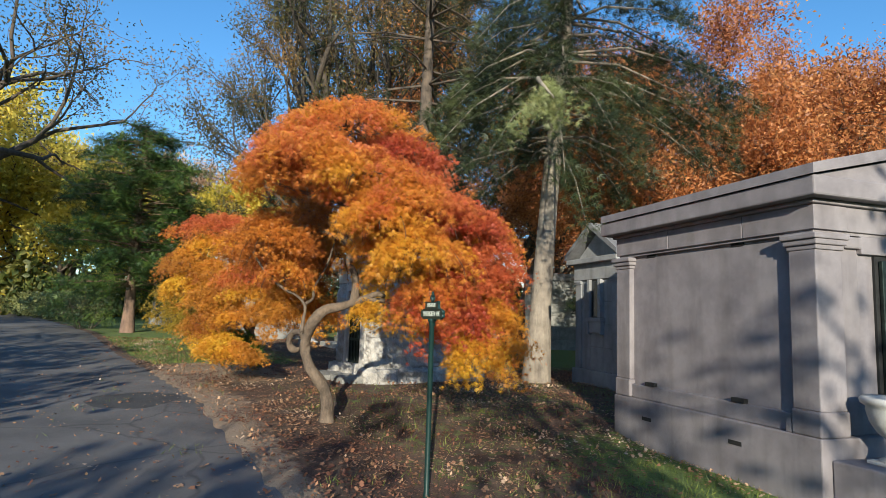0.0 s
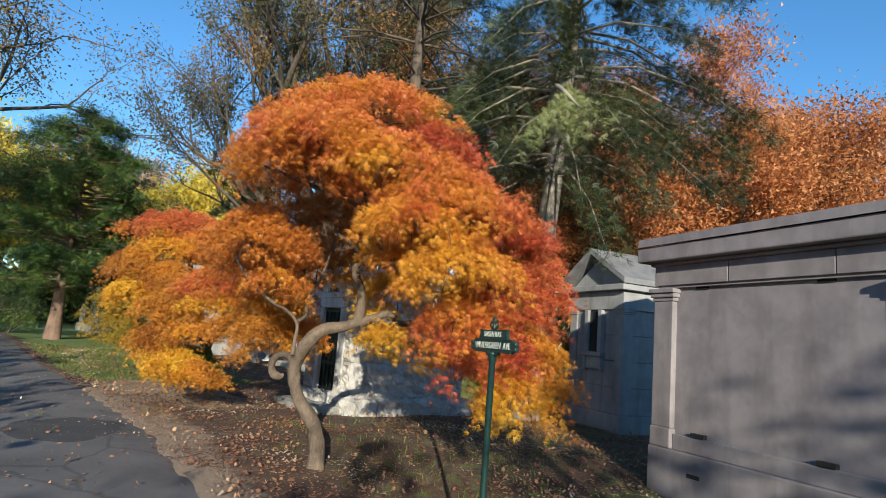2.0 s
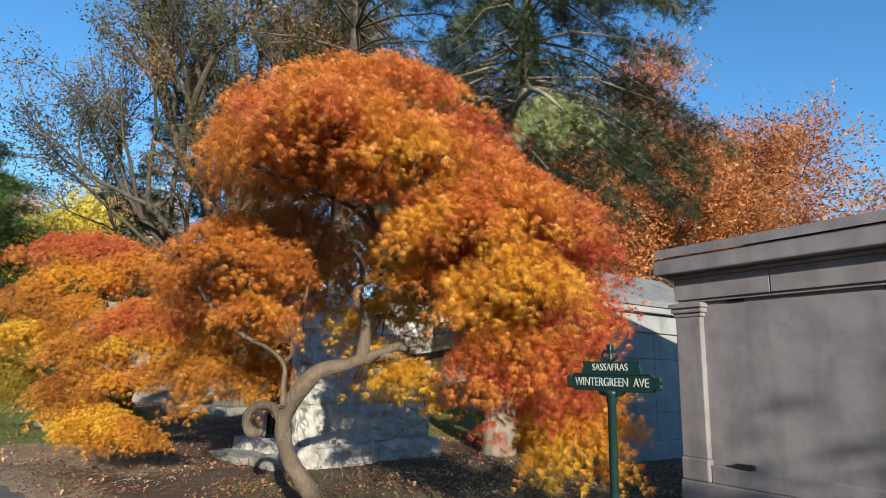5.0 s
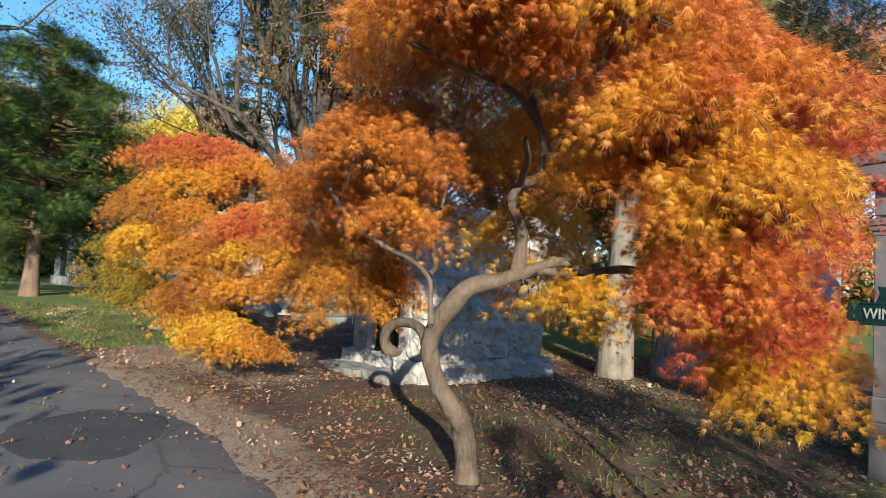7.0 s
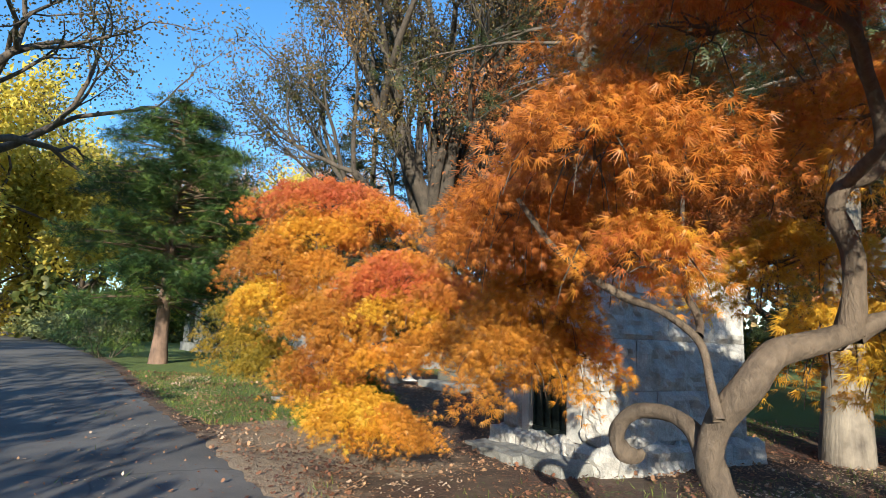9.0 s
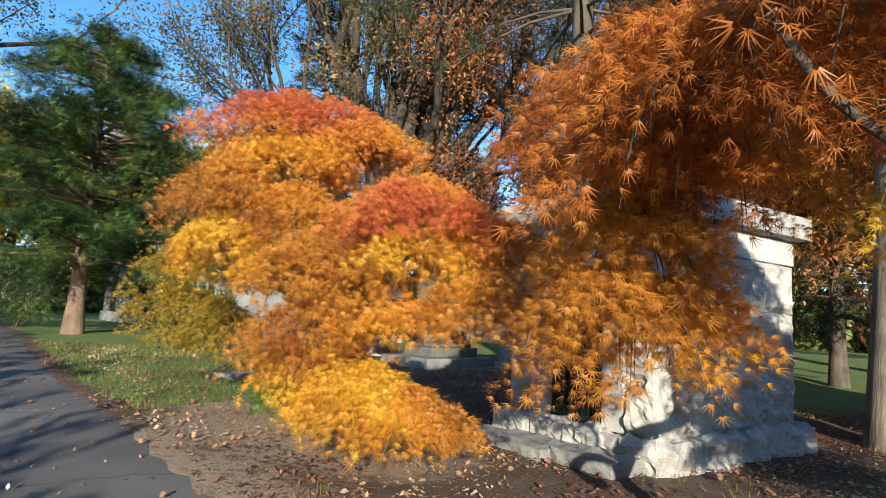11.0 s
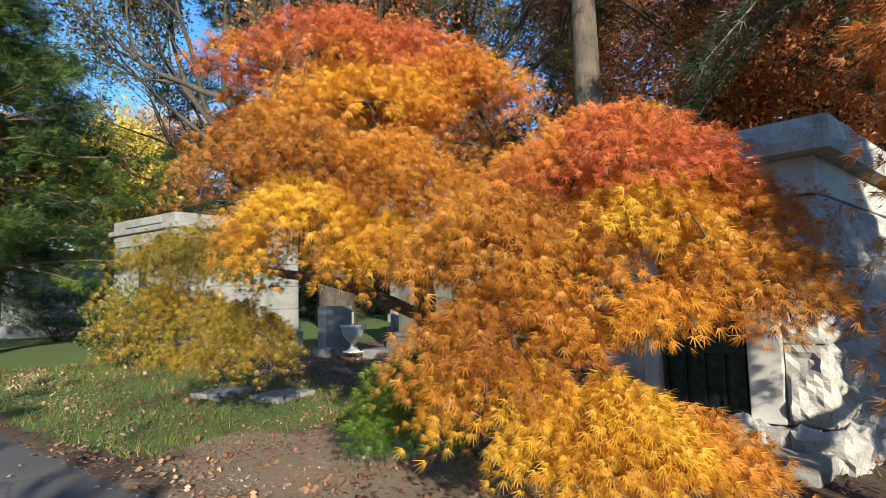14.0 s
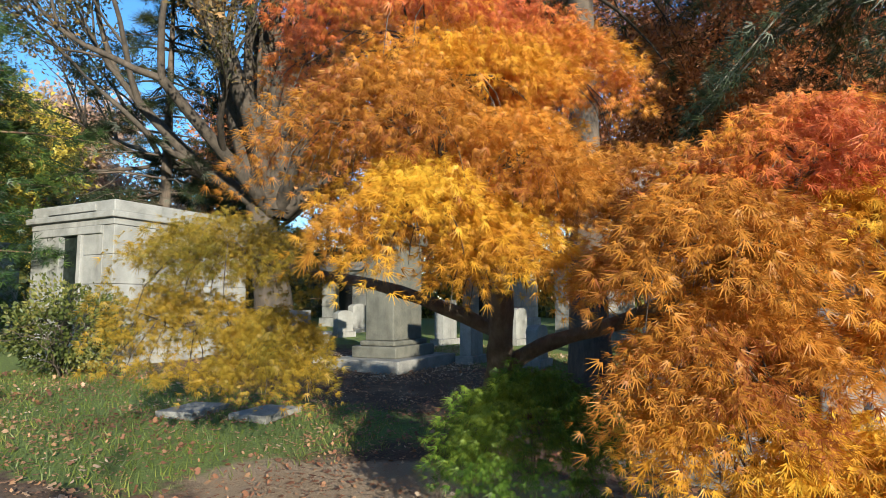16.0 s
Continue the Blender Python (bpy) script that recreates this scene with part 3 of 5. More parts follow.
def build_ground():
    xs, ys = axis_steps(-900, -8, 12, 900, 0.18), axis_steps(-900, 3, 28, 1500, 0.18)
    V, A, B = [], [], []
    for y in ys:
        for x in xs:
            z = ground_z(x, y)
            w = noise.noise(Vector((x * 0.8, y * 0.8, 0))) * 0.035 + noise.noise(Vector((x * 3, y * 3, 5))) * 0.012
            d = x - road_right(y)
            w *= smooth(0.0, 0.6, d) + smooth(0.0, 0.6, -d - 5.6)
            on_road = smooth(0.02, 0.12, -d) * smooth(5.6, 5.4, -d)
            V.append((x, y, z + w - 0.06 * on_road))
            A.append(turf(x, y))
            B.append(track(x, y))
    nx = len(xs)
    F = [(j * nx + k, j * nx + k + 1, (j + 1) * nx + k + 1, (j + 1) * nx + k) for j in range(len(ys) - 1) for k in range(nx - 1)]
    ob = fast_mesh("ground", V, F, GROUND, None, "", True)
    at = ob.data.attributes.new("turf", "FLOAT", "POINT")
    at.data.foreach_set("value", np.array(A, np.float32))
    at = ob.data.attributes.new("track", "FLOAT", "POINT")
    at.data.foreach_set("value", np.array(B, np.float32))
    tagged(ob, "bare soil and worn grass under fallen autumn leaves", "ground", kind="structure")


build_ground()


def strip(name, y0, y1, step, off0, off1, cols, lift, mat, label, ragged=0.0, seed=0):
    V, F = [], []
    ys = np.arange(y0, y1 + 1e-6, step)
    for j, y in enumerate(ys):
        for k in range(cols + 1):
            u = k / cols
            w = ragged * (noise.noise(Vector((y * 1.7, seed, 0))) + 0.5 * noise.noise(Vector((y * 5, seed, 3))))
            x = road_right(y) + off0 + (off1 - off0) * u + (w if k == 0 or k == cols else w * 0.5)
            z = ground_z(x, y) + lift - (0.03 if k in (0, cols) else 0)
            V.append((x, y, z))
    n = cols + 1
    for j in range(len(ys) - 1):
        for k in range(cols):
            F.append((j * n + k, j * n + k + 1, (j + 1) * n + k + 1, (j + 1) * n + k))
    return tagged(fast_mesh(name, V, F, mat, None, "", True), label, name, kind="structure")


strip("road", -60, 140, 0.25, -5.6, 0.02, 14, 0.012, ASPHALT, "worn grey asphalt cemetery lane with fine cracks", 0.10, 1)


def flat_patch(name, cx, cy, rx, ry, lift, mat, label, seed, turn=0.0, n=40):
    b = bmesh.new()
    mid = b.verts.new((cx, cy, ground_z(cx, cy) + lift))
    rings = []
    for s in (0.35, 0.7, 1.0):
        ring = []
        for k in range(n):
            a = 2 * math.pi * k / n
            w = 1 + 0.22 * noise.noise(Vector((math.cos(a) * 1.5, math.sin(a) * 1.5, seed))) + 0.08 * noise.noise(Vector((math.cos(a) * 6, math.sin(a) * 6, seed)))
            x, y = rx * s * w * math.cos(a), ry * s * w * math.sin(a)
            x, y = cx + x * math.cos(turn) - y * math.sin(turn), cy + x * math.sin(turn) + y * math.cos(turn)
            ring.append(b.verts.new((x, y, ground_z(x, y) + lift - (0.012 if s == 1.0 else 0))))
        rings.append(ring)
    for k in range(n):
        b.faces.new((mid, rings[0][k], rings[0][(k + 1) % n]))
        for a, c in zip(rings, rings[1:]):
            b.faces.new((a[k], c[k], c[(k + 1) % n], a[(k + 1) % n]))
    return tagged(part(name, b, mat, None, "", False), label, "ground", kind="structure")


flat_patch("asphalt_patch", -1.45, 11.2, 0.72, 0.95, 0.022, PATCH, "darker repaired asphalt patch with a ragged edge", 3)


# ---- tombs ----
def tomb_grey():
    """The near mausoleum: plinth, panelled side wall between pilasters, frieze, cornice and a low gabled roof."""
    t = thing("mausoleum", 5.70, 4.78, -0.38, "grey granite mausoleum with pilasters and a low gabled roof", "mausoleum")
    g = 0.38
    W, L = 3.7, 3.55
    part("plinth", block(0, W, 0, L, 0, g + 0.40, 0.015), GRANITE, t)
    part("wall", block(0.11, W - 0.11, 0.11, L - 0.11, g + 0.402, g + 2.52, 0.01), GRANITE, t)
    part("dado", block(0.06, 0.2, 0.44, L - 0.375, g + 0.402, g + 0.60, 0.012), GRANITE, t)
    for y0, y1 in ((0.02, 0.35), (L - 0.36, L - 0.02)):
        p = part("pilaster", block(0.03, 0.40, y0, y1, g + 0.66, g + 2.32, 0.012), GRANITE, t)
        part("pilaster_base", block(0.012, 0.42, y0 - 0.012, y1 + 0.012, g + 0.402, g + 0.66, 0.02), GRANITE, p)
        cap = block(0.02, 0.42, y0 - 0.02, y1 + 0.02, g + 2.32, g + 2.37, 0.012)
        block(-0.005, 0.44, y0 - 0.045, y1 + 0.045, g + 2.37, g + 2.43, 0.015, cap)
        block(-0.03, 0.46, y0 - 0.06, y1 + 0.06, g + 2.43, g + 2.49, 0.012, cap)
        part("capital", cap, GRANITE, p)
    for x0, x1 in ((0.42, 0.72), (W - 0.72, W - 0.42)):
        p = part("door_pilaster", block(x0, x1, 0.10, 0.3, g + 0.40, g + 2.36, 0.01), GRANITE, t)
        part("capital", block(x0 - 0.03, x1 + 0.03, 0.05, 0.3, g + 2.362, g + 2.49, 0.02), GRANITE, p)
    part("pilaster", block(W - 0.40, W - 0.03, 0.02, 0.58, g + 0.402, g + 2.49, 0.012), GRANITE, t)
    # frieze stones with narrow joints
    for y0, y1 in ((0.02, 0.98), (0.99, 2.3), (2.31, L - 0.02)):
        part("frieze_stone", block(0.03, 0.5, y0, y1, g + 2.535, g + 2.80, 0.008), GRANITE, t)
    part("frieze_stone", block(0.505, W - 0.03, 0.03, 0.5, g + 2.535, g + 2.80, 0.008), GRANITE, t)
    part("ceiling_slab", block(0.06, W - 0.06, 0.06, L - 0.06, g + 2.50, g + 2.79, 0.004), GRANITE, t)
    mould = block(-0.02, W + 0.02, -0.02, L + 0.02, g + 2.802, g + 2.85, 0.015)
    part("moulding", mould, GRANITE, t)
    part("cornice", block(-0.15, W + 0.15, -0.15, L + 0.15, g + 2.852, g + 3.06, 0.02), GRANITE, t)
    part("pediment", prism([(-0.12, g + 3.06), (W + 0.12, g + 3.06), (W / 2, g + 3.52)], -0.10, 0.4), GRANITE, t)
    rake = prism([(-0.18, g + 3.062), (W / 2, g + 3.54), (W / 2, g + 3.68), (-0.18, g + 3.17)], -0.17, L + 0.1)
    part("roof_slab", rake, GRANITE, t)
    rake = prism([(W + 0.18, g + 3.062), (W / 2 + 0.004, g + 3.54), (W / 2 + 0.004, g + 3.68), (W + 0.18, g + 3.17)], -0.17, L + 0.1)
    part("roof_slab", rake, GRANITE, t)
    for y in (2.66, 1.03):
        # vent slots are solid blocks, their inner shade painted black
        part("vent_slot", block(0.095, 0.3, y, y + 0.20, g + 2.465, g + 2.515, 0), SLOT_SHADE, t, "dark vent slot")
        part("vent_slot", block(0.048, 0.3, y, y + 0.20, g + 0.605, g + 0.655, 0), SLOT_SHADE, t, "dark vent slot")
        part("vent_slot", block(-0.005, 0.3, y, y + 0.20, g + 0.12, g + 0.17, 0), SLOT_SHADE, t, "dark vent slot")
    part("dado_end", block(0.02, 0.2, 0.365, 0.436, g + 0.402, g + 0.60, 0.006), GRANITE, t)
    # bronze doors before a near-black block that stands for the front recess's shade
    part("recess_shade", block(0.95, W - 0.95, 0.08, 0.3, g + 0.41, g + 2.30, 0), SLOT_SHADE, t)
    for x0 in (1.0, 1.865):
        d = part("door_leaf", block(x0, x0 + 0.83, 0.03, 0.075, g + 0.42, g + 2.25, 0.008), BRONZE, t, "dark bronze door leaf with scrolled grille")
        for k in range(5):
            part("grille_bar", block(x0 + 0.1 + k * 0.15, x0 + 0.125 + k * 0.15, 0.0, 0.028, g + 0.55, g + 2.15, 0.004), BRONZE, d)
        for k in range(6):
            bm2 = bmesh.new()
            ring = [(0.11 * math.cos(a * math.pi / 8), 0.11 * math.sin(a * math.pi / 8)) for a in range(16)]
            inner = [(0.085 * math.cos(a * math.pi / 8), 0.085 * math.sin(a * math.pi / 8)) for a in range(16)]
            ov = [bm2.verts.new((x0 + 0.41 + q[0], -0.004, g + 0.75 + k * 0.25 + q[1])) for q in ring]
            iv = [bm2.verts.new((x0 + 0.41 + q[0], -0.004, g + 0.75 + k * 0.25 + q[1])) for q in inner]
            for a in range(16):
                bm2.faces.new((ov[a], ov[(a + 1) % 16], iv[(a + 1) % 16], iv[a]))
            bmesh.ops.solidify(bm2, geom=bm2.faces[:], thickness=0.02)
            part("scroll_ring", bm2, BRONZE, d)
    part("door_lintel", block(0.73, W - 0.73, 0.05, 0.3, g + 2.31, g + 2.50, 0.01), GRANITE, t)
    step = block(0.35, W - 0.35, -1.0, -0.004, 0.0, g - 0.12, 0.02)
    part("step", step, GRANITE, t)
    part("cheek_block", block(0.12, 0.95, -0.72, -0.006, 0.0, g + 0.20, 0.02), GRANITE, t)


tomb_grey()


def stone_urn(x, y, z, s, label):
    t = thing("urn", x, y, z, label, "urn", group="stone urns")
    prof = [(0.16, 0), (0.16, 0.05), (0.11, 0.07), (0.06, 0.13), (0.055, 0.19), (0.09, 0.23), (0.17, 0.30), (0.23, 0.40), (0.26, 0.52), (0.255, 0.55), (0.30, 0.58), (0.31, 0.62), (0.29, 0.645), (0.24, 0.63), (0.20, 0.58)]
    ob = part("bowl", lathe([(r * s, h * s) for r, h in prof], 28), SMOOTH_C, t, flat=False)
    part("foot", block(-0.19 * s, 0.19 * s, -0.19 * s, 0.19 * s, -0.002, 0.03 * s, 0.008), SMOOTH_C, t)
    return t


stone_urn(6.26, 4.42, 0.202, 1.0, "pale granite garden urn on a low plinth block")


def tomb_gable():
    """The second tomb: blue-grey ashlar with a window and a gable on the lane side."""
    t = thing("mausoleum", 8.10, 11.72, -0.06, "blue-grey ashlar tomb with slate gable roof and narrow window", "mausoleum")
    W, L = 3.0, 1.82
    part("base", block(-0.06, W, -0.06, L + 0.06, 0, 0.42, 0.02), GRANITE_B, t)
    for k in range(4):
        z0 = 0.422 + k * 0.535
        for y0, y1 in ((0.26, 0.64), (1.18, L - 0.26)):
            part("ashlar", block(0.03, 0.4, y0 + 0.004, y1 - 0.004, z0 + 0.004, z0 + 0.531, 0.01), GRANITE_B, t)
        if k < 2:
            part("ashlar", block(0.03, 0.4, 0.644, 1.176, z0 + 0.004, z0 + 0.531, 0.01), GRANITE_B, t)
        for x0, x1 in ((0.28, 1.6), (1.604, W)):
            part("ashlar", block(x0, x1 - 0.004, 0.03, 0.4, z0 + 0.004, z0 + 0.531, 0.01), GRANITE_B, t)
    part("core", block(0.06, W - 0.06, 0.06, L - 0.06, 0.40, 2.56, 0), GRANITE_B, t)
    for y0 in (0.0, L - 0.25):
        p = part("pilaster", block(0, 0.27, y0, y0 + 0.25, 0.422, 2.46, 0.01), GRANITE_B, t)
        c = block(-0.025, 0.30, y0 - 0.025, y0 + 0.275, 2.462, 2.50, 0.01)
        block(-0.04, 0.31, y0 - 0.04, y0 + 0.29, 2.50, 2.56, 0.012, c)
        part("capital", c, GRANITE_B, p)
    # black block behind the pane paints the unlit inside
    win = part("window", block(0.0, 0.2, 0.68, 1.14, 1.62, 2.56, 0.01), SLOT_SHADE, t)
    part("pane", block(-0.006, 0.02, 0.74, 1.08, 1.68, 2.52, 0.002), GLASS_D, win, "dark glass pane")
    for y0 in (0.62, 1.08):
        part("window_jamb", block(-0.07, 0.1, y0, y0 + 0.12, 1.66, 2.558, 0.01), GRANITE_B, win)
    part("window_sill", block(-0.11, 0.1, 0.56, 1.26, 1.56, 1.655, 0.012), GRANITE_B, win)
    part("window_apron", block(-0.05, 0.1, 0.70, 1.12, 1.30, 1.558, 0.012), GRANITE_B, win)
    for y0 in (0.60, 1.13):
        part("window_bracket", block(-0.07, 0.1, y0, y0 + 0.09, 1.26, 1.558, 0.012), GRANITE_B, win)
    part("entablature", block(-0.03, W, -0.03, L + 0.03, 2.562, 2.95, 0.012), GRANITE_B, t)
    part("cornice", block(-0.18, W, -0.18, L + 0.18, 2.952, 3.08, 0.02), GRANITE_B, t)
    part("gable", prism([(0.0, 3.08), (L, 3.08), (L / 2, 3.72)], 0.06, W - 0.1, "x"), GRANITE_B, t)
    for s in (0, 1):
        y_e, y_r = (-0.22, L / 2 - 0.002) if s == 0 else (L + 0.22, L / 2 + 0.002)
        part("roof_slab", prism([(y_e, 3.082), (y_r, 3.78), (y_r, 3.91), (y_e, 3.20)], -0.20, W + 0.1, "x"), SLATE, t, "weathered slate-grey roof slab")


tomb_gable()


def tomb_rock():
    """The rock-faced tomb between the maples, its bronze door on the lane side."""
    t = thing("mausoleum", 2.86, 13.20, -0.06, "rock-faced pale granite tomb with lettered frieze and bronze door", "mausoleum", 11.5)
    X, Y = 2.75, 2.12
    k = 0
    for x0, x1 in ((-0.14, 0.62), (0.625, 1.42), (1.425, 2.2), (2.205, X + 0.14)):
        k += 1
        part("base_stone", rough_block(x0, x1, -0.14, 0.3, 0, 0.38, 0.075, 0.06, k), ROCK, t)
    for y0, y1 in ((0.305, 0.9), (0.905, 1.6), (1.605, Y + 0.14)):
        k += 1
        part("base_stone", rough_block(-0.14, 0.3, y0, y1, 0, 0.38, 0.075, 0.06, k), ROCK, t)
    part("base_core", block(0.25, X, 0.25, Y, 0, 0.375, 0), SMOOTH_C, t)
    part("core", block(0.12, X - 0.08, 0.10, Y - 0.06, 0.37, 2.62, 0), SMOOTH_C, t)
    for j, (z0, z1) in enumerate(((0.385, 1.06), (1.065, 1.71), (1.715, 2.30))):
        cuts = ((0.02, 0.98, 1.9, X - 0.02), (0.02, 0.62, 1.5, X - 0.02), (0.02, 1.2, 2.1, X - 0.02))[j]
        for x0, x1 in zip(cuts, cuts[1:]):
            k += 1
            part("wall_stone", rough_block(x0, x1 - 0.006, 0.02, 0.35, z0, z1 - 0.005, 0.085, 0.06, k), ROCK, t)
        for y0, y1 in ((0.355, 0.36), (1.62, Y - 0.02)):
            if y1 - y0 > 0.1:
                k += 1
                part("wall_stone", rough_block(0.0, 0.4, y0, y1, z0, z1 - 0.005, 0.08, 0.06, k), ROCK, t)
        for x0, x1 in zip(cuts, cuts[1:]):
            k += 1
            part("wall_stone", rough_block(x0, x1 - 0.006, Y - 0.35, Y - 0.02, z0, z1 - 0.005, 0.04, 0.15, k), ROCK, t)
    for y0, y1 in ((0.357, 0.64), (1.46, 1.615)):
        part("door_jamb", block(-0.01, 0.35, y0, y1, 0.385, 2.10, 0.012), SMOOTH_C, t)
    part("door_lintel", block(-0.012, 0.35, 0.357, 1.615, 2.102, 2.30, 0.012), SMOOTH_C, t)
    fr = part("frieze", block(-0.02, X - 0.02, 0.0, Y, 2.305, 2.62, 0.012), SMOOTH_C, t, "dressed frieze with carved letters")
    text_part("lettering", "LEFEVRE", 0.13, 0.006, CARVED, fr, pose(-0.024, 1.02, 2.46, 90, 0, -90), "dark carved letters", 1.15)
    part("roof_slab", rough_block(-0.2, X + 0.12, -0.16, Y + 0.16, 2.625, 2.90, 0.05, 0.12, 40, 24), ROCK, t)
    # black sheet behind the door, shade of the recess put in as colour
    rec = part("recess_shade", block(0.121, 0.16, 0.645, 1.455, 0.385, 2.098, 0), SLOT_SHADE, t)
    door = part("door", block(0.08, 0.12, 0.66, 1.44, 0.39, 2.09, 0.004), BRONZE, t, "dark bronze door with lattice grille")
    for j in range(4):
        part("door_rail", block(0.045, 0.079, 0.66, 1.44, 0.42 + j * 0.53, 0.48 + j * 0.53, 0.006), BRONZE, door)
    for j in range(5):
        part("door_bar", block(0.05, 0.078, 0.68 + j * 0.18, 0.71 + j * 0.18, 0.485, 2.05, 0.005), BRONZE, door)
    for j in range(8):
        for i in range(4):
            y = 0.79 + i * 0.18
            z = 1.2 + j * 0.1
            b = block(0.056, 0.07, -0.075, 0.075, -0.008, 0.008, 0)
            bmesh.ops.rotate(b, cent=(0, 0, 0), matrix=Matrix.Rotation(radians(40 if (i + j) % 2 else -40), 3, "X"), verts=b.verts)
            bmesh.ops.translate(b, vec=(0, y, z), verts=b.verts)
            part("lattice_bar", b, BRONZE, door)
    for j, (x0, x1, y0, y1, h) in enumerate(((-0.62, -0.15, -0.02, 0.75, 0.30), (-0.75, -0.15, 0.76, 1.75, 0.26), (-0.55, -0.15, 1.76, 2.3, 0.20))):
        st = thing("step_stone", 0, 0, 0, "rough grey granite step stone before a tomb door", "step", group="tomb steps")
        st.matrix_world = t.matrix_world @ pose((x0 + x1) / 2, (y0 + y1) / 2, 0)
        part("slab", rough_block((x0 - x1) / 2, (x1 - x0) / 2, (y0 - y1) / 2, (y1 - y0) / 2, 0, h * 0.8, 0.035, 0.12, 60 + j), FLAG, st)


tomb_rock()


def tomb_pale():
    """The pale stone tomb beyond the lawn, door towards the lane."""
    t = thing("mausoleum", -0.35, 24.35, 0.36, "weathered pale stone tomb with a flat parapet roof", "mausoleum", 22)
    X, Y, H = 3.3, 2.6, 3.12
    part("base", block(-0.08, X + 0.08, -0.08, Y + 0.08, 0, 0.45, 0.02), MARBLE_D, t)
    part("core", block(0.08, X - 0.05, 0.08, Y - 0.05, 0.44, H - 0.1, 0), MARBLE_D, t)
    for j in range(4):
        z0 = 0.453 + j * 0.55
        for x0, x1 in (((0, 1.1), (1.1, 2.3), (2.3, X)) if j % 2 else ((0, 1.7), (1.7, X))):
            part("ashlar", block(x0 + 0.003, x1 - 0.003, 0.0, 0.3, z0 + 0.003, z0 + 0.547, 0.012), MARBLE_D, t)
        for y0, y1 in ((0.31, 0.9), (1.7, Y)):
            part("ashlar", block(0.0, 0.3, y0 + 0.003, y1 - 0.003, z0 + 0.003, z0 + 0.547, 0.012), MARBLE_D, t)
    part("lintel", block(-0.045, 0.3, 0.32, Y - 0.3, 2.50, 2.652, 0.015), MARBLE_D, t)
    part("frieze", block(-0.02, X, -0.02, Y, 2.655, 2.778, 0.012), MARBLE_D, t)
    part("cornice", block(-0.1, X + 0.1, -0.1, Y + 0.1, 2.78, 2.90, 0.02), MARBLE_D, t)
    part("parapet", block(-0.02, X + 0.02, -0.02, Y + 0.02, 2.902, H, 0.02), MARBLE_D, t)
    part("panel", block(-0.06, 0.2, 0.5, 2.0, 2.93, 3.06, 0.01), MARBLE_D, t)
    # recess depth is only a block painted shade-black
    d = part("recess_shade", block(0.075, 0.2, 0.95, 1.65, 0.453, 2.49, 0), SLOT_SHADE, t)
    for y0 in (0.9, 1.58):
        part("door_jamb", block(-0.05, 0.2, y0, y0 + 0.12, 0.453, 2.495, 0.012), MARBLE_D, t)
    part("door", block(0.05, 0.074, 1.03, 1.57, 0.46, 2.48, 0.004), BRONZE, t, "dark green-bronze door")
    for x in (0.35, 2.5):
        part("vent_slot", block(x, x + 0.18, -0.012, 0.1, 0.60, 0.65, 0), SLOT_SHADE, t, "dark vent slot")


tomb_pale()


def tomb_far():
    """A small rock-faced tomb that shows between the trunk and the gabled tomb."""
    z = ground_z(12.4, 22.5) - 0.05
    t = thing("mausoleum", 11.78, 22.0, z, "small rock-faced grey stone tomb under the trees", "mausoleum")
    h = 3.4 - z
    part("core", block(0.05, 1.30, 0.05, 1.9, 0, h - 0.3, 0), FLAG, t)
    for j in range(6):
        z0, z1 = j * (h - 0.3) / 6, (j + 1) * (h - 0.3) / 6 - 0.012
        for x0, x1 in (((0, 0.6), (0.612, 1.35)) if j % 2 else ((0, 0.8), (0.812, 1.35))):
            part("wall_stone", rough_block(x0, x1, -0.02, 0.3, z0, z1, 0.04, 0.12, 80 + j), FLAG, t)
        part("wall_stone", rough_block(-0.02, 0.3, 0.312, 1.9, z0, z1, 0.04, 0.14, 90 + j), FLAG, t)
    part("roof_slab", rough_block(-0.1, 1.45, -0.12, 2.0, h - 0.295, h, 0.03, 0.15, 99), SLATE, t)


tomb_far()


def monument():
    """A stepped family monument with a plain die, and small stones round it."""
    t = thing("monument", 4.25, 21.9, ground_z(4.25, 21.9) - 0.04, "grey stone family monument on a stepped base", "monument", 22)
    part("lower_step", block(-1.15, 1.15, -0.8, 0.8, 0, 0.24, 0.02), FLAG, t)
    part("upper_step", block(-0.75, 0.75, -0.5, 0.5, 0.242, 0.46, 0.02), MONU, t)
    part("base_moulding", block(-0.64, 0.64, -0.4, 0.4, 0.462, 0.56, 0.03), MONU, t)
    part("die", block(-0.55, 0.55, -0.32, 0.32, 0.562, 2.45, 0.02), MONU, t)
    part("cap", block(-0.66, 0.66, -0.42, 0.42, 2.452, 2.66, 0.04), MONU, t)


monument()
stone_urn(2.62, 22.05, ground_z(2.62, 22.05) + 0.16, 0.85, "small grey stone urn beside a monument")


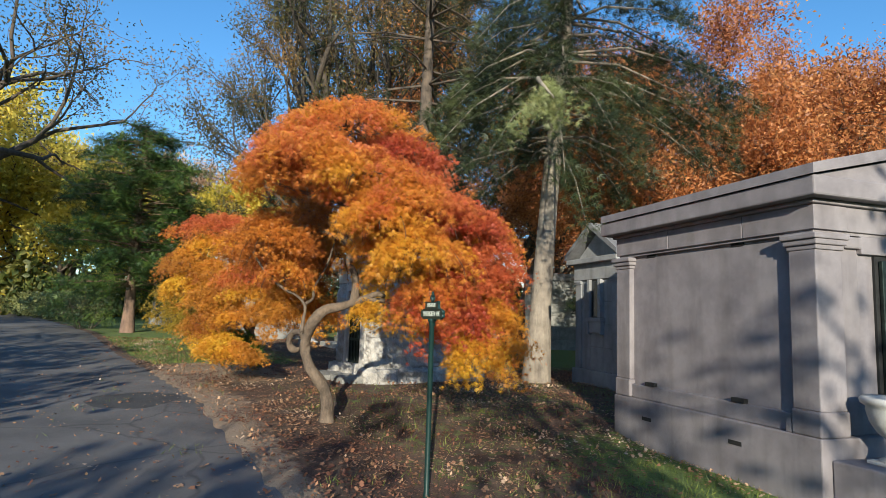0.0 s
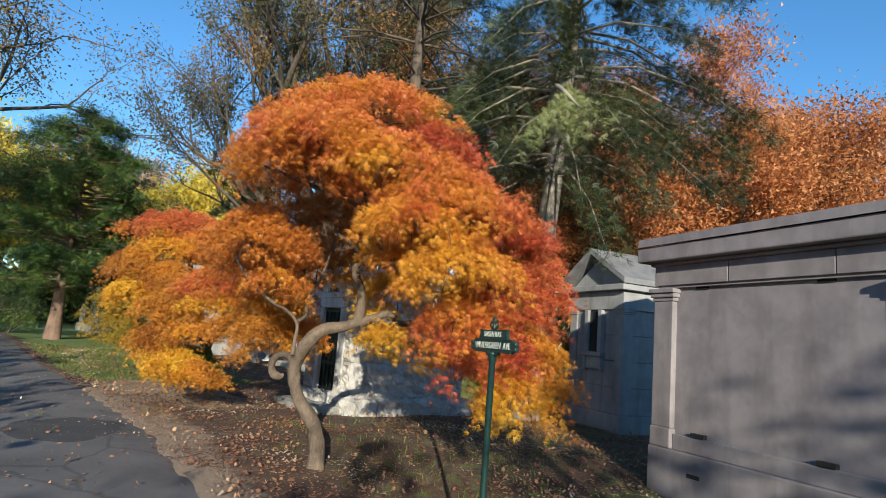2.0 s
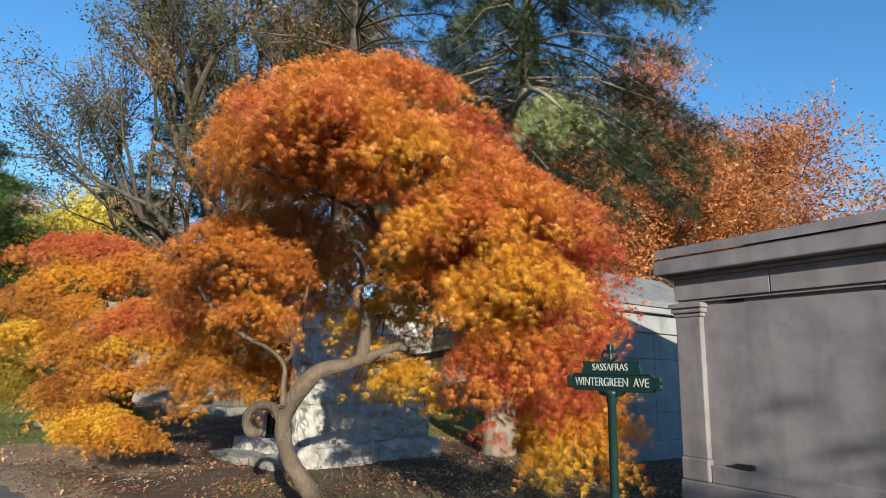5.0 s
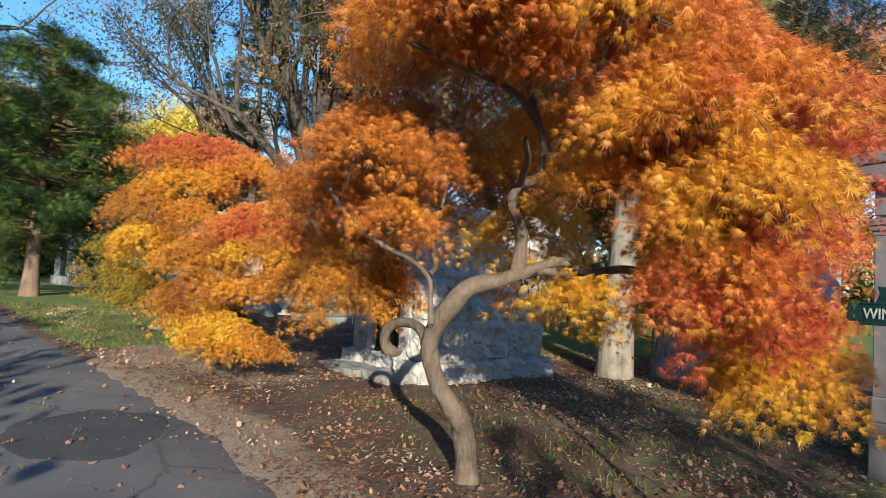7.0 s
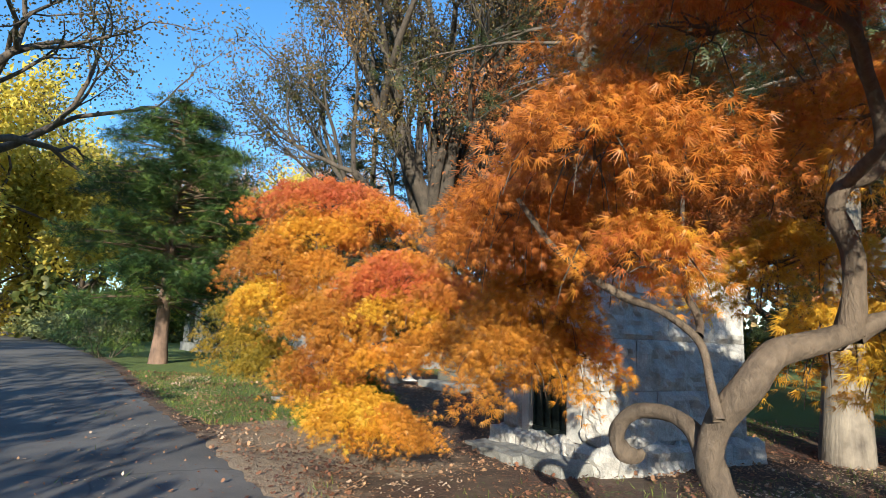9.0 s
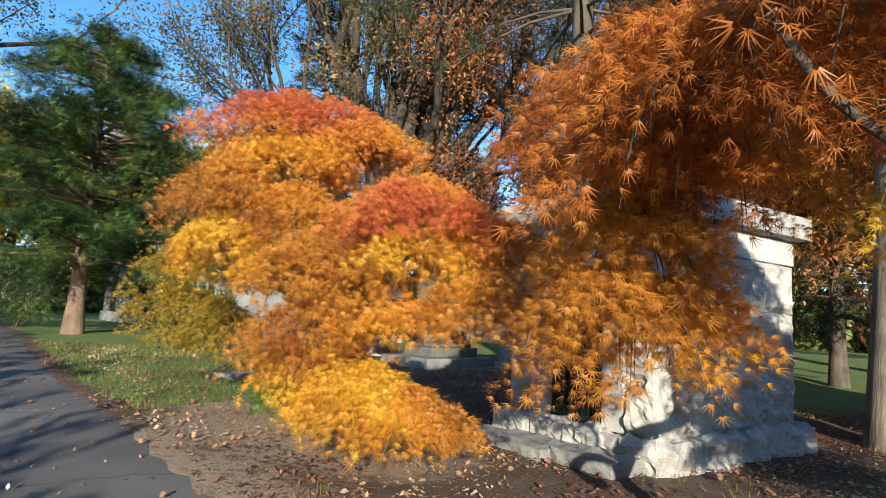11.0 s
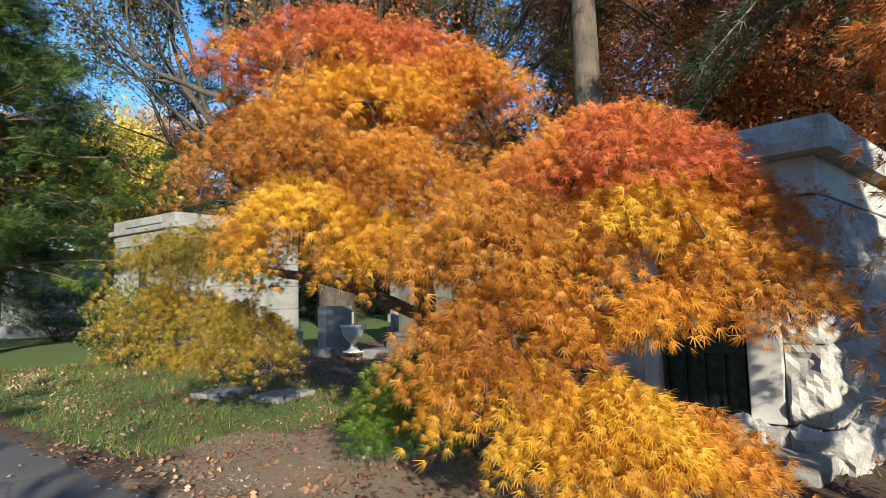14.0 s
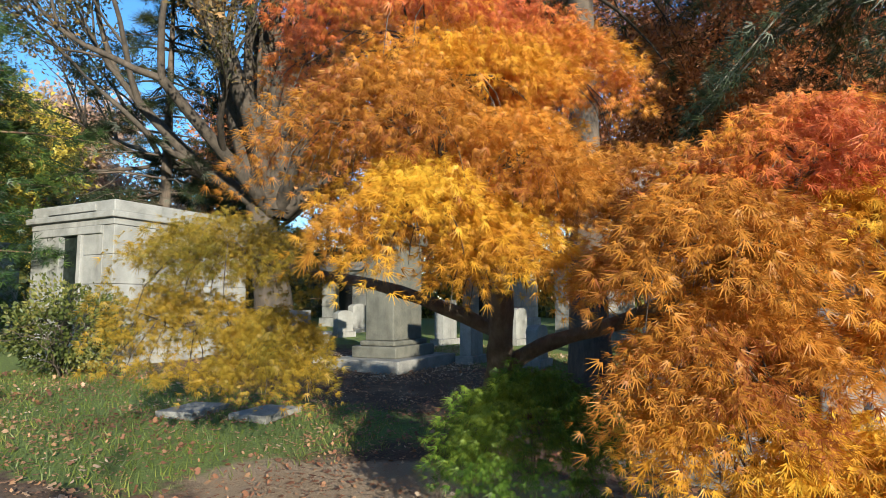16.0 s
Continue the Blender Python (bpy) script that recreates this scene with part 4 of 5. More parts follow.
def headstone(x, y, w, h, d, rz, label, round_top=True, mat=None):
    t = thing("headstone", x, y, ground_z(x, y) - 0.05, label, "headstone", rz, group="headstones")
    part("foot", block(-w * 0.62, w * 0.62, -d, d, 0, 0.22, 0.015), FLAG, t)
    poly = [(-w / 2, 0.222), (w / 2, 0.222), (w / 2, h - 0.12 * round_top)]
    if round_top:
        poly += [(w / 2 * math.cos(a), h - 0.12 + 0.12 * math.sin(a)) for a in np.linspace(0.2, math.pi - 0.2, 9)]
    else:
        poly += [(w / 2, h), (-w / 2, h)]
    poly.append((-w / 2, h - 0.12 * round_top))
    seen, clean = set(), []
    for p in poly:
        q = (round(p[0], 4), round(p[1], 4))
        if q not in seen:
            seen.add(q)
            clean.append(q)
    part("tablet", prism(clean, -d * 0.6, d * 0.6), mat or MARBLE_D, t)
    return t


headstone(2.75, 23.3, 0.75, 1.1, 0.22, 20, "pale square-topped gravestone on a stone foot", False)
headstone(5.9, 21.4, 0.7, 1.0, 0.2, 25, "pale round-topped gravestone among fallen leaves")
headstone(6.6, 20.2, 0.6, 0.9, 0.2, 20, "white round-topped gravestone among fallen leaves")
headstone(8.3, 25.0, 0.8, 1.3, 0.22, 20, "tall pale gravestone behind a monument", False)
headstone(10.2, 24.0, 0.7, 1.1, 0.2, 15, "pale round-topped gravestone in the shade")
headstone(4.85, 28.0, 0.7, 0.75, 0.26, 10, "low square stone marker at the lawn edge", False)
headstone(9.2, 31.0, 0.7, 1.1, 0.2, 15, "pale far gravestone under the trees")
headstone(7.4, 29.0, 0.6, 0.9, 0.2, 5, "small pale far gravestone under the trees")
headstone(6.3, 16.4, 0.45, 0.7, 0.16, 12, "small white gravestone behind the rock-faced tomb")


def distant_tomb(x, y, w, d, h, rz, label, mat):
    t = thing("mausoleum", x, y, ground_z(x, y) - 0.1, label, "mausoleum", rz)
    part("base", block(-w / 2 - 0.1, w / 2 + 0.1, -d / 2 - 0.1, d / 2 + 0.1, 0, 0.5, 0.03), mat, t)
    for j in range(4):
        part("course", block(-w / 2, w / 2, -d / 2, d / 2, 0.504 + j * (h - 0.9) / 4, 0.50 + (j + 1) * (h - 0.9) / 4, 0.025), mat, t)
    part("roof_slab", block(-w / 2 - 0.15, w / 2 + 0.15, -d / 2 - 0.15, d / 2 + 0.15, h - 0.396, h, 0.05), SLATE, t)
    # no opening here: the doorway's shade is a black block
    part("door", block(-w / 2 - 0.03, -w / 2 + 0.02, -0.4, 0.4, 0.5, 2.2, 0.01), SLOT_SHADE, t, "dark doorway")


distant_tomb(18.4, 32.6, 2.4, 2.8, 3.0, 10, "far rock-faced grey tomb among the trees", GRANITE_B)
distant_tomb(-2.6, 38.5, 3.6, 3.0, 3.2, 20, "far pale columned tomb under evergreen boughs", MARBLE_D)
distant_tomb(13.0, 36.0, 3.0, 3.0, 3.0, 15, "far pale stone tomb beyond the lawn", MARBLE_D)


def flagstone(x, y, w, d, rz, seed, label):
    t = thing("flagstone", x, y, ground_z(x, y) - 0.03, label, "flagstone", rz, group="flat stones in the lawn")
    part("slab", rough_block(-w / 2, w / 2, -d / 2, d / 2, 0, 0.10, 0.012, 0.1, seed), FLAG, t)


flagstone(-0.42, 19.55, 0.72, 0.50, 35, 71, "flat weathered grey stone lying in grass")
flagstone(0.22, 18.95, 0.72, 0.52, 30, 72, "flat weathered stone with leaves beside it")


# ---- street sign ----
def street_sign():
    t = thing("street_sign", 2.0, 6.07, -0.32, "dark green cast-iron lane sign on a slim post", "sign", 0)
    g = 0.32
    part("post", lathe([(0.035, 0), (0.035, 0.05), (0.027, 0.08), (0.026, g + 1.40), (0.034, g + 1.41), (0.034, g + 1.44), (0.045, g + 1.455), (0.045, g + 1.475)], 14), IRON_G, t, flat=False)
    low = [(-0.30, 1.475), (0.30, 1.475), (0.33, 1.50), (0.365, 1.522), (0.33, 1.548), (0.30, 1.572), (-0.30, 1.572), (-0.33, 1.548), (-0.365, 1.522), (-0.33, 1.50)]
    b1 = part("lower_board", prism([(y, g + z) for y, z in low], -0.012, 0.012, "x"), IRON_G, t)
    up = [(-0.235, 1.574), (0.235, 1.574), (0.215, 1.62), (0.225, 1.655), (0.15, 1.648), (-0.15, 1.648), (-0.225, 1.655), (-0.215, 1.62)]
    b2 = part("upper_board", prism([(y, g + z) for y, z in up], -0.012, 0.012, "x"), IRON_G, t)
    part("bracket", prism([(-0.10, g + 1.474), (-0.085, g + 1.452), (-0.04, g + 1.44), (0.04, g + 1.44), (0.085, g + 1.452), (0.10, g + 1.474)], -0.014, 0.014, "x"), IRON_G, t)
    for a in (-1, 1):
        for z in (1.505, 1.543):
            part("scroll_end", lathe([(0.001, -0.016), (0.018, -0.016), (0.021, -0.008), (0.021, 0.008), (0.018, 0.016), (0.001, 0.016)], 12), IRON_G, b1).matrix_local = pose(0, a * 0.345, g + z, 0, 90, 0)
    rim = block(-0.017, 0.017, -0.30, 0.30, g + 1.568, g + 1.578, 0.003)
    block(-0.017, 0.017, -0.30, 0.30, g + 1.470, g + 1.480, 0.003, rim)
    part("rim", rim, IRON_G, b1)
    for s in (-1, 1):
        text_part("lettering", "WINTERGREEN  AVE", 0.072, 0.002, LETTER, b1, pose(s * 0.0145, 0, g + 1.523, 90, 0, 90 * s), "cream raised letters", 0.86)
        text_part("lettering", "SASSAFRAS", 0.060, 0.002, LETTER, b2, pose(s * 0.0145, 0, g + 1.612, 90, 0, 90 * s), "cream raised letters", 0.95)
    V, F = [], []
    for a in (-1, 1):
        tube(V, F, [(0, 0, g + 1.65), (0, a * 0.04, g + 1.665), (0, a * 0.062, g + 1.69), (0, a * 0.05, g + 1.715), (0, a * 0.028, g + 1.705)], [0.010, 0.011, 0.011, 0.009, 0.007], 7)
        tube(V, F, [(0, 0, g + 1.69), (0, a * 0.02, g + 1.72), (0, a * 0.022, g + 1.742), (0, a * 0.008, g + 1.75)], [0.009, 0.009, 0.008, 0.005], 7)
    tube(V, F, [(0, 0, g + 1.64), (0, 0, g + 1.72), (0, 0, g + 1.76)], [0.014, 0.012, 0.003], 8)
    fast_mesh("finial", V, F, IRON_G, t, "scrolled iron finial", True)


street_sign()


# ---- weeping maples ----
def weeping_maple(name, x, y, label, limbs, lobes, seed, fine_leaf):
    t = thing(name, 0, 0, 0, label, "tree")
    t.matrix_world = pose(x, y, ground_z(x, y))
    off = Vector((x, y, ground_z(x, y)))
    for k, (nm, pts) in enumerate(limbs):
        limb(nm, [(p[0] - off.x, p[1] - off.y, p[2] - off.z, p[3] * 0.9) for p in pts], BARK_M, t, 16 if nm == "trunk" else 9, 0.34, seed=k)
    rng = np.random.default_rng(seed)
    # twigs: arching from the limb ends under each cushion of leaves
    for k, (c, rx, ry, drop, mat, n) in enumerate(lobes):
        P, D = weeping_lobe((c[0] - off.x, c[1] - off.y, c[2] - off.z), rx, ry, drop, int(n * 1.2), seed * 31 + k)
        leaves("leaf_cushion", P, D, fine_leaf, mat, t, LACE, seed=seed + k, flat=0.45)
        V, F = [], []
        for j in range(int(6 + rx * 12)):
            a = rng.uniform(0, 2 * math.pi)
            r = rng.uniform(0.5, 1.0)
            base = Vector((c[0] - off.x + rng.normal(0, 0.08), c[1] - off.y + rng.normal(0, 0.08), c[2] - off.z - 0.22 - 0.22 * rx))
            e = Vector((rx * r * math.cos(a), ry * r * math.sin(a), -0.42 * (rx + ry) / 2 * r * r - drop * 0.45 * rng.uniform(0.3, 1)))
            mid = base + Vector((e.x * 0.55, e.y * 0.55, 0.02 + rng.normal(0, 0.04)))
            q = [base, base + (mid - base) * 0.5 + Vector(rng.normal(0, 0.03, 3)), mid, base + Vector((e.x * 0.9, e.y * 0.9, e.z * 0.55)), base + e]
            tube(V, F, q, [0.010, 0.008, 0.006, 0.004, 0.002], 5)
        tagged(fast_mesh("twig_tangle", V, F, BARK_D, t, "", True), kind="stuff")
    return t


MAPLE_LIMBS = [
    ("trunk", [(1.40, 9.10, -0.15, 0.15), (1.40, 9.10, 0.10, 0.105), (1.37, 9.10, 0.37, 0.098), (1.21, 9.10, 0.60, 0.088), (1.10, 9.12, 0.78, 0.084), (1.05, 9.18, 1.00, 0.082),
               (1.07, 9.12, 1.20, 0.08), (1.14, 9.00, 1.38, 0.082), (1.30, 8.98, 1.54, 0.077), (1.52, 8.95, 1.60, 0.072), (1.70, 8.90, 1.68, 0.068)]),
    ("upright_limb", [(1.68, 8.90, 1.66, 0.075), (1.70, 8.88, 1.85, 0.065), (1.68, 8.85, 2.05, 0.06), (1.58, 8.85, 2.25, 0.055), (1.62, 8.83, 2.40, 0.052), (1.80, 8.80, 2.50, 0.048), (1.80, 8.75, 2.75, 0.042), (1.62, 8.70, 3.05, 0.036), (1.45, 8.6, 3.4, 0.03), (1.3, 8.5, 3.75, 0.022)]),
    ("side_limb", [(1.70, 8.90, 1.67, 0.07), (1.85, 8.85, 1.74, 0.055), (2.00, 8.75, 1.80, 0.042), (2.10, 8.7, 1.76, 0.03)]),
    ("curled_limb", [(1.06, 9.18, 0.98, 0.07), (1.05, 9.28, 1.13, 0.058), (1.00, 9.42, 1.20, 0.05), (0.93, 9.58, 1.20, 0.048), (0.88, 9.68, 1.13, 0.05), (0.87, 9.72, 1.03, 0.055), (0.91, 9.72, 0.95, 0.062), (0.98, 9.70, 0.93, 0.05), (1.02, 9.68, 0.96, 0.02)]),
    ("thin_limb", [(0.98, 9.02, 1.22, 0.030), (1.00, 9.1, 1.40, 0.026), (1.02, 9.2, 1.6, 0.023), (0.90, 9.35, 1.75, 0.022), (0.72, 9.5, 1.85, 0.025), (0.45, 9.7, 2.1, 0.02), (0.25, 9.8, 2.4, 0.015)]),
    ("thin_limb", [(1.02, 9.2, 1.62, 0.028), (1.15, 9.35, 1.72, 0.024), (1.18, 9.5, 1.9, 0.02), (1.4, 9.8, 2.3, 0.018), (1.6, 10.0, 3.0, 0.014)]),
    ("right_limb", [(1.85, 8.85, 1.72, 0.05), (2.20, 8.75, 1.70, 0.045), (2.60, 8.62, 1.77, 0.042), (2.78, 8.4, 1.72, 0.036), (3.0, 8.2, 1.68, 0.03), (3.35, 8.0, 1.75, 0.02)]),
    ("upper_limb", [(1.80, 8.80, 2.52, 0.04), (2.05, 8.5, 2.62, 0.035), (2.3, 8.2, 2.7, 0.03), (2.5, 7.9, 2.75, 0.02)]),
    ("upper_limb", [(1.70, 8.72, 2.9, 0.035), (1.3, 8.5, 3.05, 0.03), (0.8, 8.5, 3.15, 0.025), (0.3, 8.6, 3.3, 0.015)]),
    ("upper_limb", [(1.62, 8.83, 2.4, 0.035), (1.4, 8.4, 2.5, 0.028), (1.1, 8.0, 2.55, 0.02)]),
]
MAPLE_LOBES = [
    ((1.45, 8.6, 4.58), 0.95, 0.95, 0.45, L_CORAL, 6500),
    ((0.85, 8.5, 4.15), 0.65, 0.75, 0.60, L_CORAL, 4500),
    ((2.10, 8.2, 4.05), 0.65, 0.70, 0.60, L_RED, 4000),
    ((0.55, 8.3, 3.70), 0.52, 0.60, 0.55, L_RUSSET, 3200),
    ((0.92, 7.70, 3.80), 0.58, 0.50, 0.45, L_CORAL, 3800),
    ((1.50, 7.40, 3.60), 0.55, 0.48, 0.55, L_CORAL, 3400),
    ((2.10, 7.25, 3.25), 0.62, 0.55, 0.60, L_CORAL, 4000),
    ((2.75, 7.70, 3.15), 0.62, 0.65, 0.80, L_RED, 4200),
    ((1.66, 7.25, 2.95), 0.40, 0.38, 0.40, L_ORANGE, 1700),
    ((2.15, 7.10, 2.62), 0.50, 0.45, 0.60, L_ORANGE, 3000),
    ((3.05, 7.65, 2.50), 0.52, 0.55, 1.00, L_RED, 3600),
    ((3.35, 7.75, 1.75), 0.36, 0.45, 1.20, L_ORANGE, 3600),
    ((3.10, 7.55, 1.35), 0.28, 0.30, 0.80, L_GOLD, 1800),
    ((2.55, 7.60, 2.10), 0.40, 0.40, 0.75, L_CORAL, 2600),
    ((2.75, 7.55, 1.85), 0.36, 0.36, 0.80, L_RED, 2600),
    ((3.30, 8.10, 3.00), 0.48, 0.50, 1.20, L_CORAL, 3600),
    ((2.80, 8.05, 2.35), 0.42, 0.42, 0.90, L_RUSSET, 2600),
    ((3.30, 8.15, 2.20), 0.40, 0.42, 1.10, L_ORANGE, 2800),
    ((0.50, 9.3, 3.00), 0.52, 0.65, 0.80, L_RUSSET, 2800),
    ((0.52, 10.35, 2.75), 0.46, 0.50, 1.00, L_RUSSET, 2700),
    ((0.95, 11.35, 3.00), 0.58, 0.52, 1.10, L_RUSSET, 4400),
    ((1.08, 11.40, 2.35), 0.48, 0.42, 1.20, L_AMBER, 2900),
    ((0.94, 11.38, 1.80), 0.42, 0.40, 0.95, L_AMBER, 2200),
    ((1.70, 11.30, 2.90), 0.55, 0.48, 1.10, L_ORANGE, 1900),
    ((1.50, 11.40, 1.75), 0.34, 0.32, 0.60, L_ORANGE, 800),
    ((1.55, 10.9, 3.65), 0.80, 0.75, 1.30, L_RUSSET, 5000),
    ((0.74, 9.3, 2.30), 0.30, 0.34, 0.40, L_ORANGE, 800),
    ((1.60, 9.8, 4.15), 0.95, 0.85, 0.80, L_RUSSET, 4500),
    ((2.65, 9.2, 3.55), 0.80, 0.80, 0.90, L_ORANGE, 4200),
    ((2.70, 10.2, 2.60), 0.60, 0.55, 0.80, L_GOLD, 2400),
    ((1.70, 8.15, 1.72), 0.13, 0.13, 0.35, L_GOLD, 420),
    ((2.15, 9.3, 1.95), 0.32, 0.32, 0.80, L_GOLD, 800),
    ((1.85, 8.1, 2.66), 0.34, 0.32, 0.32, L_ORANGE, 1100),
    ((2.62, 9.4, 1.75), 0.30, 0.30, 0.80, L_GOLD, 500),
    ((3.02, 8.6, 1.75), 0.30, 0.30, 0.70, L_ORANGE, 500),
]
weeping_maple("weeping_maple", 1.40, 9.10, "weeping laceleaf maple with orange and red autumn leaves", MAPLE_LIMBS, MAPLE_LOBES, 3, 0.082)

MAPLE2_LIMBS = [
    ("trunk", [(0.55, 15.75, -0.1, 0.15), (0.52, 15.7, 0.25, 0.12), (0.48, 15.5, 0.6, 0.11), (0.40, 15.3, 0.95, 0.10), (0.25, 15.1, 1.25, 0.095), (0.15, 15.0, 1.6, 0.085), (0.0, 15.0, 2.1, 0.07), (-0.15, 15.05, 2.6, 0.055), (-0.25, 15.1, 3.2, 0.03)]),
    ("side_limb", [(0.40, 15.3, 0.95, 0.075), (0.45, 14.9, 1.20, 0.065), (0.55, 14.4, 1.35, 0.055), (0.55, 13.9, 1.55, 0.05), (0.45, 13.4, 1.85, 0.04), (0.3, 13.0, 2.2, 0.025)]),
    ("side_limb", [(0.55, 13.9, 1.55, 0.045), (0.3, 13.4, 1.5, 0.035), (0.0, 13.0, 1.45, 0.03), (-0.1, 12.7, 1.2, 0.015)]),
    ("side_limb", [(0.15, 15.0, 1.6, 0.06), (-0.3, 14.8, 1.8, 0.05), (-0.8, 14.5, 2.1, 0.04), (-1.0, 14.3, 2.5, 0.02)]),
    ("side_limb", [(0.25, 15.1, 1.3, 0.06), (-0.3, 15.6, 1.6, 0.05), (-0.9, 16.3, 1.8, 0.04), (-1.4, 16.8, 2.1, 0.02)]),
    ("side_limb", [(0.5, 14.4, 1.35, 0.05), (0.7, 13.8, 1.45, 0.04), (0.75, 13.2, 1.5, 0.03), (0.6, 12.7, 1.5, 0.016)]),
]
MAPLE2_LOBES = [
    ((-0.35, 15.2, 3.80), 1.00, 0.95, 0.45, L_CORAL, 6500),
    ((0.20, 14.70, 3.45), 0.58, 0.56, 0.50, L_ORANGE, 3600),
    ((-0.55, 14.6, 3.20), 0.58, 0.42, 0.45, L_ORANGE, 3000),
    ((-1.05, 14.75, 2.85), 0.55, 0.60, 0.60, L_AMBER, 3800),
    ((-1.05, 14.50, 2.30), 0.42, 0.45, 0.60, L_GOLD, 2800),
    ((-0.45, 14.3, 2.62), 0.50, 0.40, 0.55, L_AMBER, 2800),
    ((-0.60, 14.25, 2.05), 0.34, 0.30, 0.50, L_GOLD, 1700),
    ((-1.20, 16.6, 2.25), 0.60, 0.62, 0.55, L_OLIVE, 3000),
    ((-1.40, 16.8, 1.68), 0.52, 0.56, 0.70, L_OLIVE, 2300),
    ((-1.00, 16.2, 1.50), 0.38, 0.38, 0.75, L_OLIVE, 2000),
    ((0.30, 13.00, 2.52), 0.62, 0.50, 0.45, L_CORAL, 4400),
    ((0.25, 12.85, 2.12), 0.42, 0.32, 0.30, L_GOLD, 2000),
    ((0.88, 12.90, 2.25), 0.46, 0.44, 0.55, L_ORANGE, 2800),
    ((-0.40, 13.20, 2.05), 0.46, 0.46, 0.50, L_AMBER, 3600),
    ((-0.40, 13.15, 1.55), 0.42, 0.36, 0.50, L_AMBER, 2600),
    ((-0.45, 13.15, 1.22), 0.30, 0.28, 0.28, L_GOLD, 1400),
    ((-0.18, 12.72, 1.05), 0.38, 0.34, 0.32, L_GOLD, 3000),
    ((0.10, 12.56, 0.92), 0.34, 0.32, 0.34, L_AMBER, 2000),
    ((0.60, 12.52, 1.75), 0.34, 0.36, 0.28, L_AMBER, 1900),
    ((0.08, 12.62, 1.55), 0.24, 0.20, 0.18, L_ORANGE, 800),
    ((0.05, 14.65, 1.10), 0.55, 0.50, 0.70, L_GREEN, 4200),
    ((0.50, 14.1, 2.55), 0.60, 0.50, 0.50, L_AMBER, 2600),
]
weeping_maple("weeping_maple", 0.55, 15.75, "weeping laceleaf maple in amber, gold and green", MAPLE2_LIMBS, MAPLE2_LOBES, 7, 0.074)

# ---- other trees ----
conifer("yew_tree", -4.15, 27.5, 8.6, 4.0, 1.8, L_YEW, BARK_Y, "dark green evergreen with a bare reddish trunk", 21, (0.1, 0), 0.24, 44, 0.14, 2.2, 0.24, 0.55, 0.42, 13, fluff=0.13, shape=NEEDLE)
conifer("hemlock_tree", 7.0, 13.5, 19.0, 4.2, 5.6, L_SPRUCE, BARK_G, "tall hemlock with sunlit bare trunk and dark boughs", 22, (1.8, 0.2), 0.29, 38, 0.60, 2.8, 0.22, 0.6, 0.35, 13, shape=NEEDLE, fluff=0.12)
conifer("hemlock_tree", 5.2, 17.9, 20.0, 5.0, 6.5, L_SPRUCE, BARK_D, "tall dark hemlock with ridged bark", 23, (0.3, 0.3), 0.30, 20, 0.30, 0.5, 0.32, 0.5, 0.45, 8)
conifer("hemlock_tree", 14.0, 19.0, 11.5, 2.9, 1.6, L_SPRUCE, BARK_D, "dark hemlock behind the gabled tomb", 27, (0, 0), 0.2, 26, 0.45, 2.0, 0.30, 0.7, 0.4, 10, shape=NEEDLE, fluff=0.1)
conifer("spruce_tree", 3.4, 34.5, 15.0, 4.5, 2.5, L_SPRUCE, BARK_D, "dark spruce with hanging boughs behind a tomb", 24, (0, 0), 0.28, 22, 0.35, 0.9, 0.5, 0.8, 0.45, 7)


conifer("spruce_tree", 9.5, 42.0, 11.0, 4.0, 0.8, L_SPRUCE, BARK_D, "far dark spruce beyond the graves", 25, (0, 0), 0.25, 18, 0.3, 0.8, 0.6, 0.8, 0.45, 6)
conifer("spruce_tree", 16.0, 45.0, 12.0, 4.2, 0.8, L_SPRUCE, BARK_D, "far dark spruce beyond the graves", 26, (0, 0), 0.25, 18, 0.3, 0.8, 0.6, 0.8, 0.45, 6)


def lit_bough():
    """The broken bough that reaches out from the near hemlock; sunlight is put into its pale needle colour."""
    t = thing("hemlock_bough", 7.2, 13.4, 6.4, "hanging hemlock bough with sunlight painted into its pale green", "bough")
    rng = np.random.default_rng(5)
    limb("bough", [(0.1, 0, 0.55, 0.07), (-0.7, -1.0, 0.45, 0.06), (-1.4, -2.2, 0.15, 0.05), (-1.75, -2.9, -0.2, 0.04), (-1.7, -3.4, -0.7, 0.02)], BARK_G, t)
    P, D = [], []
    for j in range(16):
        s0 = rng.uniform(0, 1)
        hub = np.array([-1.35 - 0.3 * s0, -2.5 - 0.8 * s0, 0.05 - 0.5 * s0])
        way = np.array([rng.normal(0.1, 0.55), rng.normal(0, 0.4), -1.0]) * rng.uniform(0.5, 1.25)
        for k in range(75):
            s = rng.uniform(0, 1)
            P.append(hub + way * s + rng.normal(0, 0.05 + 0.05 * s, 3))
            D.append(way + rng.normal(0, 0.55, 3))
    leaves("needles", P, D, 0.15, L_SUNLIT, t, SPRAY, seed=9)


lit_bough()

VASE = [((0.35 * math.cos(a), 0.35 * math.sin(a), 4.4), (q * math.cos(a), q * math.sin(a), 1.0), 6.4, 0.42) for a, q in zip(np.linspace(0.2, 6.1, 11), (0.22, 0.48, 0.34) * 4)]
VASE += [((0.3 * math.cos(a), 0.3 * math.sin(a), 4.2), (math.cos(a), math.sin(a), 0.62), 5.4, 0.26) for a in np.linspace(0.6, 5.9, 8)]
forked_tree("vase_oak", 6.2, 31.5, [((0, 0, 0), (0, 0, 1), 5.4, 0.72)] + VASE, 4, L_OAK, 0.16, 8, BARK_V,
            "large many-stemmed tree with sparse tan leaves", 31, 0.38, 0.26, CHIP, shrink=0.70, rise=0.12, bend=0.11, droop=0.4)
